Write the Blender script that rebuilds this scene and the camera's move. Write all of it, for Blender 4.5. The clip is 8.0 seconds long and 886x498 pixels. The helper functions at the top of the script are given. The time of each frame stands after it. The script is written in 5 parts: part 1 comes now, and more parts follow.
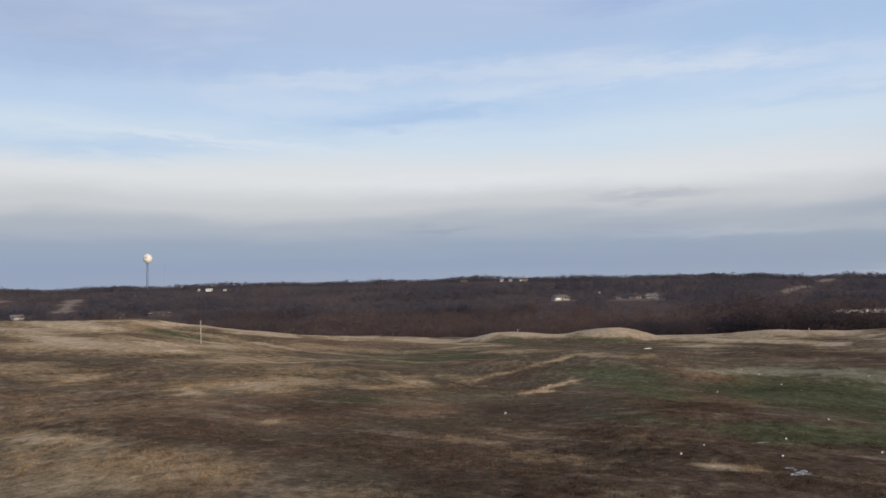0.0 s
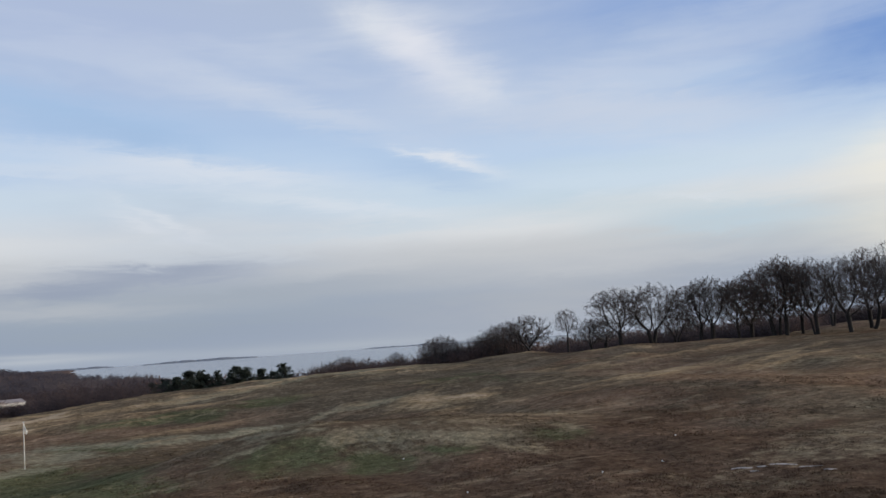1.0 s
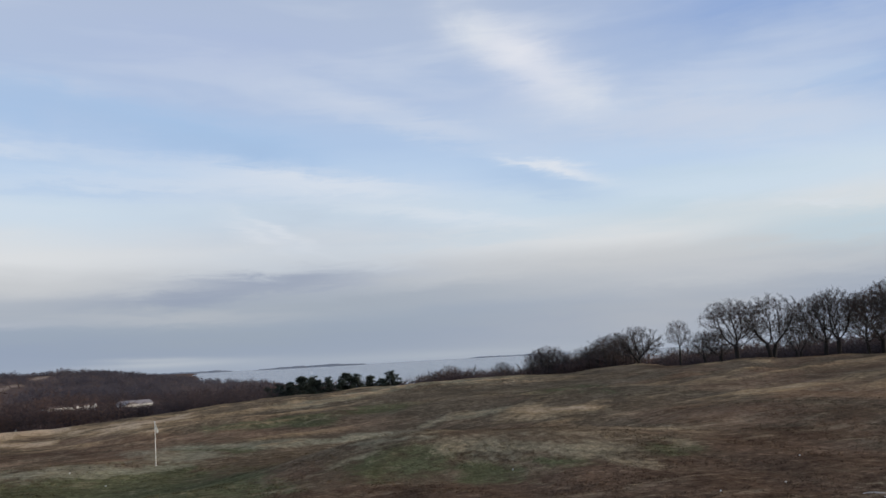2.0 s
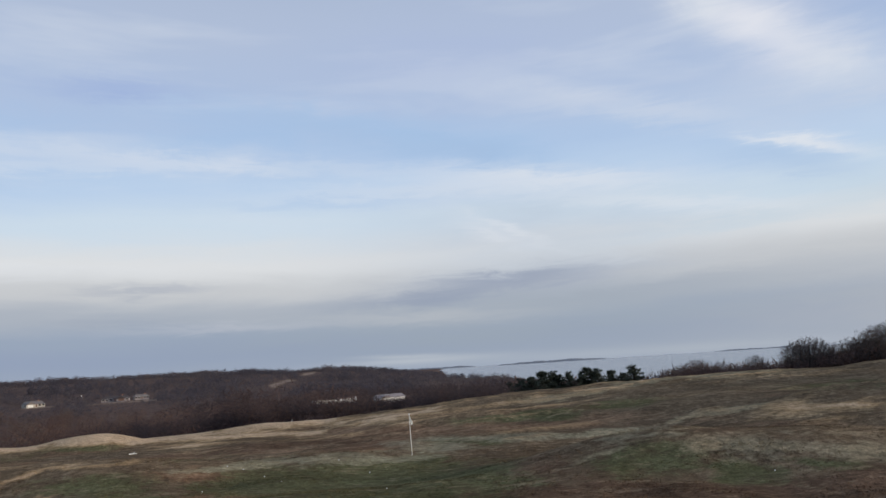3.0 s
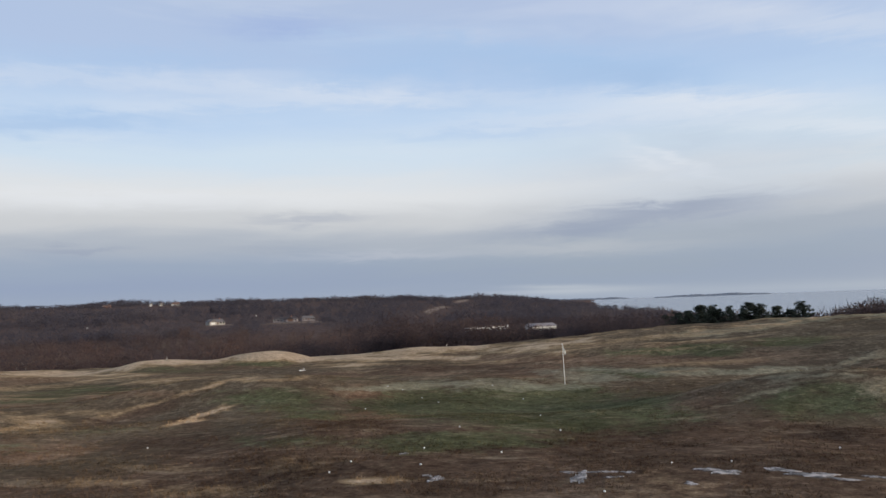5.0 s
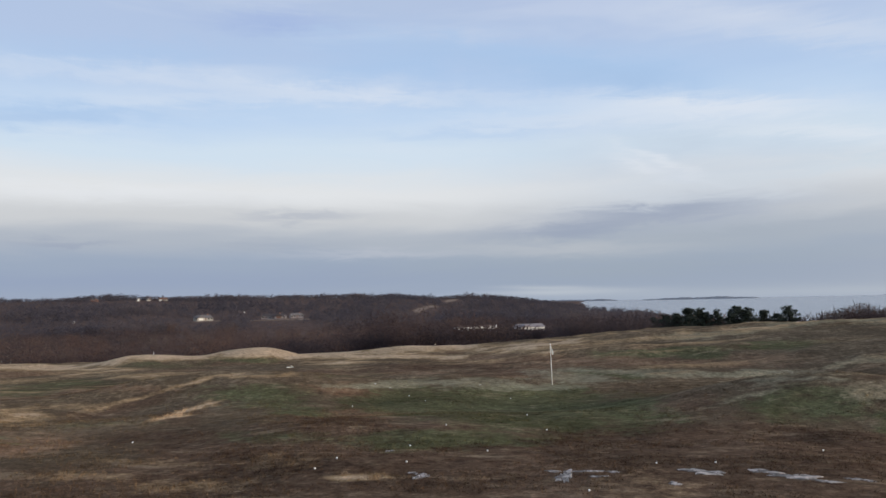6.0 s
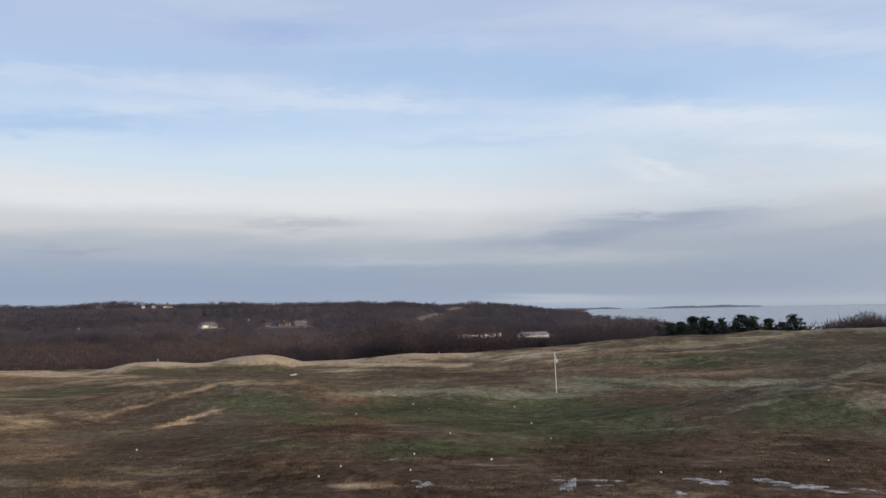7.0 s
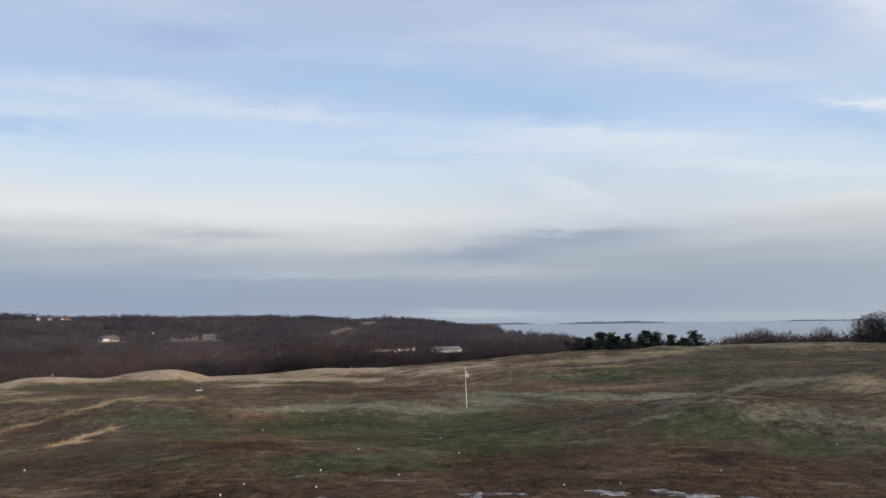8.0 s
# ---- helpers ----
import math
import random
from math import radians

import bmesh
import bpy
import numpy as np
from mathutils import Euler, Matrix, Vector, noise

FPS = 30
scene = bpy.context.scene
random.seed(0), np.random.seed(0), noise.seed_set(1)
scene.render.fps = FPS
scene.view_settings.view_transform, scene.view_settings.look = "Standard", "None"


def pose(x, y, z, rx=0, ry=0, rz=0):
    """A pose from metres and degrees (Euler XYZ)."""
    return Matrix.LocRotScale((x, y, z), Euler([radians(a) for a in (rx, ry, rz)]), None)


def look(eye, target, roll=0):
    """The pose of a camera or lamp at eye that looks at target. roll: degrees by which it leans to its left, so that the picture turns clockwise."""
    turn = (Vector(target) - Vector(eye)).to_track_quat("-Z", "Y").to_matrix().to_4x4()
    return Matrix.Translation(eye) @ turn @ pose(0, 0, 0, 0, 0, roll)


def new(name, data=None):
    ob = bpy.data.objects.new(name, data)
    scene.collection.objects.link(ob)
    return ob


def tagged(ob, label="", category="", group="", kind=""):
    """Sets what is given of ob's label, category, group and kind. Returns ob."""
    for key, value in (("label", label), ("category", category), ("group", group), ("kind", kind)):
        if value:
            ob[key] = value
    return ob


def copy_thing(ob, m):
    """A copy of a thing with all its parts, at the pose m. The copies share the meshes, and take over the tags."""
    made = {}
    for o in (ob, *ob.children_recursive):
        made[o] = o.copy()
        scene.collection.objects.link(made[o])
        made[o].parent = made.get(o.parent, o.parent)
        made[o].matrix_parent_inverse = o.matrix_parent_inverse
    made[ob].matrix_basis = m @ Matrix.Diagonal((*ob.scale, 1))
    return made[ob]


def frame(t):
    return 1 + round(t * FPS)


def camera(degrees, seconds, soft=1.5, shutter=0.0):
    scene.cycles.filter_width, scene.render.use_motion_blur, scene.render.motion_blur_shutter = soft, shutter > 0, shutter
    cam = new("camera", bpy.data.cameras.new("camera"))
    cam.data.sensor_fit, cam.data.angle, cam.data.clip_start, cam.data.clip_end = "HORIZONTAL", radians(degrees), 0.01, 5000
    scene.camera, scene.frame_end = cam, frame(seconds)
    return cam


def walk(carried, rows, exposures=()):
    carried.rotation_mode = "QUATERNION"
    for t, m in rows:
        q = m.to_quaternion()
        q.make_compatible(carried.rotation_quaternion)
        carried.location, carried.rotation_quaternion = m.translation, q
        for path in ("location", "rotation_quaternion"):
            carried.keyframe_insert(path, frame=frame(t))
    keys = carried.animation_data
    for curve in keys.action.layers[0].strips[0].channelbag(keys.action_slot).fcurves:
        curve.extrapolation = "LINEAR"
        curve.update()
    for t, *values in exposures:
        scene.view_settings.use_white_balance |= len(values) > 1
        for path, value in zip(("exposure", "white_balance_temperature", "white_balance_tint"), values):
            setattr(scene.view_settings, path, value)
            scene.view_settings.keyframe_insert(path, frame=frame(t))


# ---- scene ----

EYE = 5.0
cam = camera(60.34, 8.0, 1.5, 0.04)
PATH = [
    (0.00, -0.193, -0.163, 0.047, 32.55, 2.94, 1.30),
    (0.10, -0.101, -0.065, 0.039, 26.25, 4.64, 1.88),
    (0.20, -0.069, 0.004, -0.012, 19.29, 5.17, 2.98),
    (0.30, -0.015, 0.059, 0.003, 12.79, 4.78, 1.55),
    (0.40, -0.041, 0.084, 0.017, 5.82, 4.63, 0.40),
    (0.50, 0.063, 0.099, 0.018, 0.61, 5.54, 0.83),
    (0.60, 0.129, 0.086, 0.014, -6.67, 6.97, 0.92),
    (0.70, 0.195, 0.073, 0.011, -13.17, 8.25, 1.68),
    (0.80, 0.291, 0.113, -0.007, -19.54, 8.31, 2.79),
    (0.90, 0.326, 0.070, -0.045, -26.18, 7.18, 3.66),
    (1.00, 0.258, 0.047, -0.024, -29.59, 6.78, 4.00),
    (1.10, 0.157, 0.105, -0.033, -32.23, 6.32, 4.02),
    (1.20, 0.129, 0.112, -0.031, -34.66, 5.86, 4.06),
    (1.40, 0.100, 0.107, -0.029, -36.33, 5.60, 3.96),
    (1.60, 0.082, 0.067, -0.020, -33.47, 6.18, 3.66),
    (1.80, 0.071, 0.008, -0.007, -27.97, 7.13, 3.32),
    (2.00, 0.064, -0.052, 0.005, -21.73, 7.97, 3.07),
    (2.15, 0.061, -0.088, 0.012, -17.69, 8.27, 3.04),
    (2.30, 0.057, -0.109, 0.016, -15.09, 8.05, 3.22),
    (2.50, 0.037, -0.157, 0.024, -12.94, 7.34, 3.62),
    (2.80, 0.002, -0.122, 0.014, -6.22, 8.90, 3.62),
    (3.00, -0.021, -0.098, 0.008, -4.06, 8.62, 3.59),
    (3.30, -0.088, -0.102, 0.007, -0.95, 6.97, 3.37),
    (3.50, -0.133, -0.104, 0.007, 5.92, 7.48, 2.96),
    (3.70, -0.146, -0.086, 0.004, 6.99, 6.44, 3.14),
    (4.00, -0.166, -0.058, -0.001, 9.52, 5.44, 2.78),
    (4.20, -0.146, -0.033, -0.002, 9.38, 4.74, 2.75),
    (4.50, -0.116, 0.005, -0.003, 8.62, 4.21, 2.52),
    (4.70, -0.129, 0.034, 0.020, 7.95, 4.04, 2.48),
    (5.80, -0.121, 0.032, 0.000, 6.25, 3.80, 1.39),
    (6.00, -0.111, 0.028, -0.016, 6.42, 3.84, 1.26),
    (6.20, -0.108, 0.025, -0.017, 6.98, 4.00, 1.33),
    (6.50, -0.103, 0.020, -0.019, 7.25, 3.98, 1.33),
    (7.00, -0.109, 0.003, -0.007, 6.73, 4.43, 1.12),
    (7.30, -0.094, -0.013, -0.016, 5.70, 4.94, 0.91),
    (7.50, -0.084, -0.024, -0.022, 5.47, 5.14, 0.69),
    (7.80, -0.036, -0.029, -0.013, 4.35, 5.20, 0.76),
    (8.00, -0.004, -0.032, -0.007, 0.29, 5.41, 0.74),
]
walk(cam, [(t, pose(x, y, EYE + z, 90 + p, r, w)) for t, x, y, z, w, p, r in PATH],
     [(0.0, -0.05), (1.0, -0.09), (2.5, -0.08), (3.5, -0.09), (4.0, -0.13), (4.5, -0.05), (6.0, 0.0), (8.0, 0.0)])

# ---- light ----
SUN_AZ, SUN_EL = -105.0, 8.0  # azimuth in degrees, left of +y is positive


def toward(az, el=0.0):
    a, e = radians(az), radians(el)
    return Vector((-math.sin(a) * math.cos(e), math.cos(a) * math.cos(e), math.sin(e)))


def at(az, r):
    v = toward(az)
    return v.x * r, v.y * r


sun = new("sun", bpy.data.lights.new("sun", "SUN"))
sun.data.energy, sun.data.angle, sun.data.color = 3.3, radians(9), (1.0, 0.84, 0.66)
sun.matrix_world = look(toward(SUN_AZ, SUN_EL) * 50, (0, 0, 0))


class Nodes:
    """Short hand for a node tree."""

    def __init__(self, tree):
        self.tree = tree
        tree.nodes.clear()

    def add(self, kind, **sockets):
        n = self.tree.nodes.new(kind)
        for key, value in sockets.items():
            self.put(n.inputs[int(key[1:]) if key[1:].isdigit() else key.replace("_", " ")], value)
        return n

    def put(self, socket, value):
        if isinstance(value, bpy.types.NodeSocket):
            self.tree.links.new(value, socket)
        elif isinstance(value, bpy.types.Node):
            self.tree.links.new(value.outputs[0], socket)
        else:
            socket.default_value = value

    def math(self, op, a, b=0.0, c=0.0, clamp=False):
        n = self.add("ShaderNodeMath", i0=a, i1=b, i2=c)
        n.operation, n.use_clamp = op, clamp
        return n.outputs[0]

    def mix(self, fac, a, b, blend="MIX"):
        n = self.add("ShaderNodeMix")
        n.data_type, n.blend_type = "RGBA", blend
        self.put(n.inputs[0], fac), self.put(n.inputs[6], a), self.put(n.inputs[7], b)
        return n.outputs[2]

    def ramp(self, fac, stops, smooth=True):
        n = self.add("ShaderNodeValToRGB", Fac=fac)
        e = n.color_ramp.elements
        n.color_ramp.interpolation = "EASE" if smooth else "LINEAR"
        while len(e) < len(stops):
            e.new(0.5)
        for k, (p, c) in zip(e, stops):
            k.position, k.color = p, (*c, 1) if isinstance(c, tuple) else (c, c, c, 1)
        return n.outputs[0]

    def noise(self, vector, scale, detail=4.0, rough=0.55, distort=0.0):
        return self.add("ShaderNodeTexNoise", Vector=vector, Scale=scale, Detail=detail, Roughness=rough, Distortion=distort).outputs[0]

    def step(self, value, lo, hi):
        n = self.add("ShaderNodeMapRange")
        n.interpolation_type = "SMOOTHSTEP"
        for i, v in enumerate((value, lo, hi, 0.0, 1.0)):
            self.put(n.inputs[i], v)
        return n.outputs[0]


DARK, BLUE, PALE, WHITISH, WARM = (0.31, 0.365, 0.475), (0.39, 0.565, 0.82), (0.56, 0.69, 0.80), (0.80, 0.83, 0.88), (0.90, 0.86, 0.75)
GAP, BRIGHT, SLATE, TURQUOISE, DEEP, PALE_BAND = (0.40, 0.55, 0.78), (0.80, 0.82, 0.89), (0.30, 0.35, 0.465), (0.52, 0.655, 0.74), (0.31, 0.42, 0.73), (0.52, 0.55, 0.62)
# clouds and gaps: azimuth, elevation, half length, half depth, tilt, colour, strength
CLOUD_BANKS = [
    (-9.5, 5.8, 9.5, 0.85, -3, DARK, 0.5), (-3.5, 4.9, 5, 0.4, -2, DARK, 0.5), (19, 4.2, 4, 0.35, 2, DARK, 0.3),
    (-20, 4.6, 9, 0.5, -4, DARK, 0.3), (-3.5, 17.0, 7, 0.9, 12, BLUE, 0.75), (10, 18.5, 8, 1.3, 4, BLUE, 0.5), (6, 14.7, 3.5, 0.55, 2, BLUE, 0.5)]
CLOUD_GAPS = [
    (33, 13.0, 8, 0.9, -6, BLUE, 0.6), (56, 10.4, 10, 0.8, -3, BLUE, 0.45), (-8, 15.7, 5, 1.0, 8, BLUE, 0.5), (12, 17.0, 9, 0.9, -10, BLUE, 0.4), (50, 11.0, 8, 0.3, 4, WHITISH, 0.5),
    (-10, 9.0, 3, 0.32, 18, WHITISH, 0.5), (-4, 12.8, 12, 0.8, 0, WHITISH, 0.35)]
CLOUD_STREAKS = [
    (-47, 15.2, 9, 1.5, 8, (0.66, 0.71, 0.81), 0.65), (-35, 16.5, 9, 1.8, 8, (0.62, 0.68, 0.80), 0.6), (-64, 17.5, 8, 3.0, 0, (0.20, 0.34, 0.67), 0.9), (-52, 23.5, 14, 2.6, 0, (0.24, 0.38, 0.70), 0.8),
    (-63, 10.2, 4, 1.4, -12, WARM, 0.6), (-68, 8.0, 7, 3.2, 0, (0.96, 0.92, 0.80), 0.85), (-48.5, 9.0, 2.5, 0.2, 6, WHITISH, 0.6), (-52, 7.2, 6, 0.8, 3, PALE, 0.7)]
CLOUD_WISPS = [
    (-25, 8.6, 9, 0.7, -2, PALE, 0.5), (62, 18, 14, 3, 0, (0.36, 0.44, 0.64), 0.5), (-5, 23, 10, 2.5, 0, (0.43, 0.52, 0.75), 0.5), (-12, 9.0, 11, 3.2, 2, (0.52, 0.60, 0.71), 0.6), (-63, 5.2, 6, 1.8, 0, WARM, 0.75), (-20, 0.05, 16, 0.4, 0, (0.47, 0.52, 0.585), 0.6),
    (22, 14.8, 9, 0.5, -3, WHITISH, 0.3), (3, 12.4, 8, 0.4, 0, BLUE, 0.35), (-14, 13.2, 7, 0.5, 6, WHITISH, 0.4), (-22, 10.6, 8, 0.45, 8, WHITISH, 0.4)]
CLOUD_VEILS = [
    (-42, 12.0, 8, 0.6, 4, PALE, 0.4), (40, 15.5, 10, 0.6, -4, WHITISH, 0.3), (28, 17.5, 7, 0.7, -5, BLUE, 0.35), (-20, 17.5, 9, 0.8, 14, (0.66, 0.72, 0.83), 0.5), (-2.5, 0.42, 5, 0.22, 0, (0.56, 0.60, 0.655), 0.7), (-1.5, 0.75, 3, 0.14, 2, (0.56, 0.60, 0.66), 0.7),
    (-38, 2.0, 15, 2.2, 0, (0.465, 0.493, 0.54), 0.8), (-42, 4.9, 14, 1.0, 0, (0.60, 0.62, 0.65), 0.7), (-25, 5.6, 9, 1.0, -3, (0.52, 0.55, 0.595), 0.3), (-8, 2.2, 18, 1.6, 0, (0.340, 0.398, 0.470), 0.7)]
CLOUD_GLOW = [
    (-12, 4.1, 15, 1.0, -2, (0.372, 0.425, 0.495), 0.6), (-2, 3.6, 9, 0.5, 1, (0.56, 0.58, 0.61), 0.4)]
CLOUD_PUFFS = [
    (-29.8, 12.4, 4.6, 1.0, 15, GAP, 0.5), (-25.9, 23.3, 2.4, 1.3, 29, WHITISH, 0.75), (-28.7, 21.9, 2.2, 1.6, 30, BRIGHT, 0.8), (-30.9, 20.1, 2.2, 1.6, 25, BRIGHT, 0.75), (-33.7, 18.7, 2.2, 1.4, 19, WHITISH, 0.6),
    (-31.5, 13.3, 2.8, 0.45, 17, WHITISH, 0.75), (-28.6, 14.1, 1.7, 0.25, 13, WHITISH, 0.6), (-6.8, 16.2, 4.6, 1.02, 11, GAP, 0.5), (-50.5, 7.1, 7.0, 1.43, 6, TURQUOISE, 0.5), (-40.3, 9.3, 8.3, 1.05, 5, TURQUOISE, 0.35),
    (-8.7, 6.0, 5.8, 0.50, 2, SLATE, 0.4), (-8.1, 9.6, 2.0, 0.45, 29, WHITISH, 0.35), (-63.2, 10.6, 2.0, 0.44, -14, WHITISH, 0.7)]
CLOUD_BARS = [
    (-9.6, 5.7, 6.4, 0.55, -4, SLATE, 0.4), (-3.2, 5.0, 4.8, 0.41, -2, SLATE, 0.4), (17.0, 6.3, 3.9, 0.34, -1, SLATE, 0.4), (32.8, 4.4, 2.9, 0.23, 1, SLATE, 0.45), (12.1, 3.5, 5.9, 0.25, 0, PALE_BAND, 0.5),
    (18.6, 20.4, 4.5, 0.7, -1, DEEP, 0.45), (2.3, 17.6, 6.6, 0.8, 11, GAP, 0.4), (-6.0, 16.0, 3.6, 0.65, 7, GAP, 0.4), (35.6, 12.7, 6.4, 0.45, -5, GAP, 0.35), (-9.5, 9.9, 2.7, 0.32, 26, WHITISH, 0.45),
    (12.4, 15.3, 14.3, 0.58, 3, WHITISH, 0.35), (29.1, 7.9, 13.0, 0.56, 0, WHITISH, 0.35), (-14.3, 12.7, 6.4, 0.61, 5, WHITISH, 0.3)]
CLOUDS = CLOUD_BANKS + CLOUD_GAPS + CLOUD_STREAKS + CLOUD_WISPS + CLOUD_VEILS + CLOUD_GLOW + CLOUD_PUFFS + CLOUD_BARS


def build_world():
    world = bpy.data.worlds.new("sky")
    scene.world = world
    world.use_nodes = True
    n = Nodes(world.node_tree)
    d = n.add("ShaderNodeTexCoord").outputs["Generated"]
    xyz = n.add("ShaderNodeSeparateXYZ", Vector=d)
    dx, dy, dz = xyz.outputs
    el = n.math("MULTIPLY", n.math("ARCSINE", dz), 57.2958)
    az = n.math("MULTIPLY", n.math("ARCTAN2", n.math("MULTIPLY", dx, -1.0), dy), 57.2958)
    sky = n.add("ShaderNodeTexSky")
    sky.sky_type, sky.sun_disc, sky.sun_elevation, sky.sun_rotation, sky.dust_density = "NISHITA", False, radians(SUN_EL), radians(-SUN_AZ), 1.5
    clear = n.mix(1.0, sky.outputs[0], (0.1, 0.1, 0.1, 1), "MULTIPLY")
    # high layered cloud, drawn out along the horizon
    stretch = n.add("ShaderNodeMapping", Vector=d, Scale=(1.0, 1.0, 6.0), Rotation=(0.02, 0.05, 0.0)).outputs[0]
    warp = n.noise(stretch, 1.6, 3, 0.5, 0.2)
    fine = n.noise(stretch, 5.0, 5, 0.55, 0.5)
    level = n.math("ADD", el, n.math("MULTIPLY", n.math("SUBTRACT", n.math("ADD", n.math("MULTIPLY", warp, 0.6), n.math("MULTIPLY", fine, 0.4)), 0.5), 4.0))
    deck = n.ramp(n.math("DIVIDE", level, 40.0, clamp=True), [
        (0.0, (0.34, 0.40, 0.51)), (0.045, (0.31, 0.375, 0.51)), (0.08, (0.332, 0.40, 0.515)), (0.12, (0.43, 0.475, 0.545)), (0.16, (0.60, 0.62, 0.645)), (0.21, (0.745, 0.765, 0.785)),
        (0.275, (0.63, 0.745, 0.86)), (0.335, (0.52, 0.665, 0.865)), (0.40, (0.455, 0.60, 0.83)), (0.48, (0.465, 0.58, 0.80)), (0.62, (0.51, 0.605, 0.80)), (1.0, (0.42, 0.54, 0.77))])
    color = n.mix(n.math("MULTIPLY", n.step(el, 12.0, 40.0), 0.3), deck, clear)
    veil = n.math("MULTIPLY", n.step(n.noise(n.add("ShaderNodeMapping", Vector=stretch, Rotation=(0.0, 0.25, 0.3), Location=(4, 1, 2)).outputs[0], 2.6, 4, 0.55, 0.35), 0.48, 0.68), n.step(el, 8.0, 14.0))
    color = n.mix(n.math("MULTIPLY", veil, 0.30), color, (0.74, 0.79, 0.87, 1))
    # the single clouds, with frayed edges
    fray_a = n.math("MULTIPLY", n.math("SUBTRACT", n.noise(stretch, 9.0, 5, 0.6, 0.3), 0.5), 5.0)
    fray_e = n.math("MULTIPLY", n.math("SUBTRACT", n.noise(stretch, 14.0, 6, 0.62, 0.6), 0.5), 2.2)
    body = n.math("ADD", n.math("MULTIPLY", fine, 1.1), 0.42)
    puff = n.math("MULTIPLY", n.math("SUBTRACT", n.noise(d, 17.0, 6, 0.62, 0.4), 0.5), n.math("MULTIPLY", n.step(el, 8.0, 17.0), 3.4))
    az_f = n.math("ADD", n.math("ADD", az, n.math("MULTIPLY", fray_a, 0.55)), puff)
    el_f = n.math("ADD", n.math("ADD", el, n.math("MULTIPLY", fray_e, n.step(el, -1.0, 7.0))), n.math("MULTIPLY", puff, 0.6))
    for a0, e0, half, deep, tilt, tone, strength in CLOUDS:
        c, s = math.cos(radians(tilt)), math.sin(radians(tilt))
        u, v = n.math("SUBTRACT", az_f, a0), n.math("SUBTRACT", el_f, e0)
        along = n.math("DIVIDE", n.math("ADD", n.math("MULTIPLY", u, c), n.math("MULTIPLY", v, s)), half)
        across = n.math("DIVIDE", n.math("SUBTRACT", n.math("MULTIPLY", v, c), n.math("MULTIPLY", u, s)), deep)
        far = n.math("ADD", n.math("MULTIPLY", along, along), n.math("MULTIPLY", across, across))
        fall = n.math("EXPONENT", n.math("MULTIPLY", far, -0.8))
        color = n.mix(n.math("MULTIPLY", n.math("MULTIPLY", fall, strength), body, clamp=True), color, (*tone, 1))
    below = n.mix(n.step(el, -0.5, -3.0), color, (0.12, 0.11, 0.10, 1))
    back = n.add("ShaderNodeBackground", Color=below, Strength=1.0)
    n.add("ShaderNodeOutputWorld", Surface=back)


build_world()


# ---- materials ----
def material(name, build, rough=0.9):
    m = bpy.data.materials.new(name)
    m.use_nodes = True
    n = Nodes(m.node_tree)
    bsdf = n.add("ShaderNodeBsdfPrincipled", Roughness=rough)
    n.add("ShaderNodeOutputMaterial", Surface=bsdf)
    build(n, bsdf.inputs)
    return m


def plain(name, color, rough=0.8, vary=0.25, scale=3.0, metal=0.0, bump=0.0):
    def build(n, b):
        v = n.add("ShaderNodeTexCoord").outputs["Object"]
        a = n.noise(v, scale, 5)
        f = n.noise(v, scale * 9, 3)
        k = n.math("ADD", n.math("MULTIPLY", a, 0.7), n.math("MULTIPLY", f, 0.3))
        lo = tuple(c * (1 - vary) for c in color)
        hi = tuple(min(1, c * (1 + vary)) for c in color)
        n.put(b["Base Color"], n.ramp(k, [(0.3, lo), (0.7, hi)], False))
        b["Metallic"].default_value = metal
        if bump:
            n.put(b["Normal"], n.add("ShaderNodeBump", Strength=bump, Height=f).outputs[0])
    return material(name, build, rough)


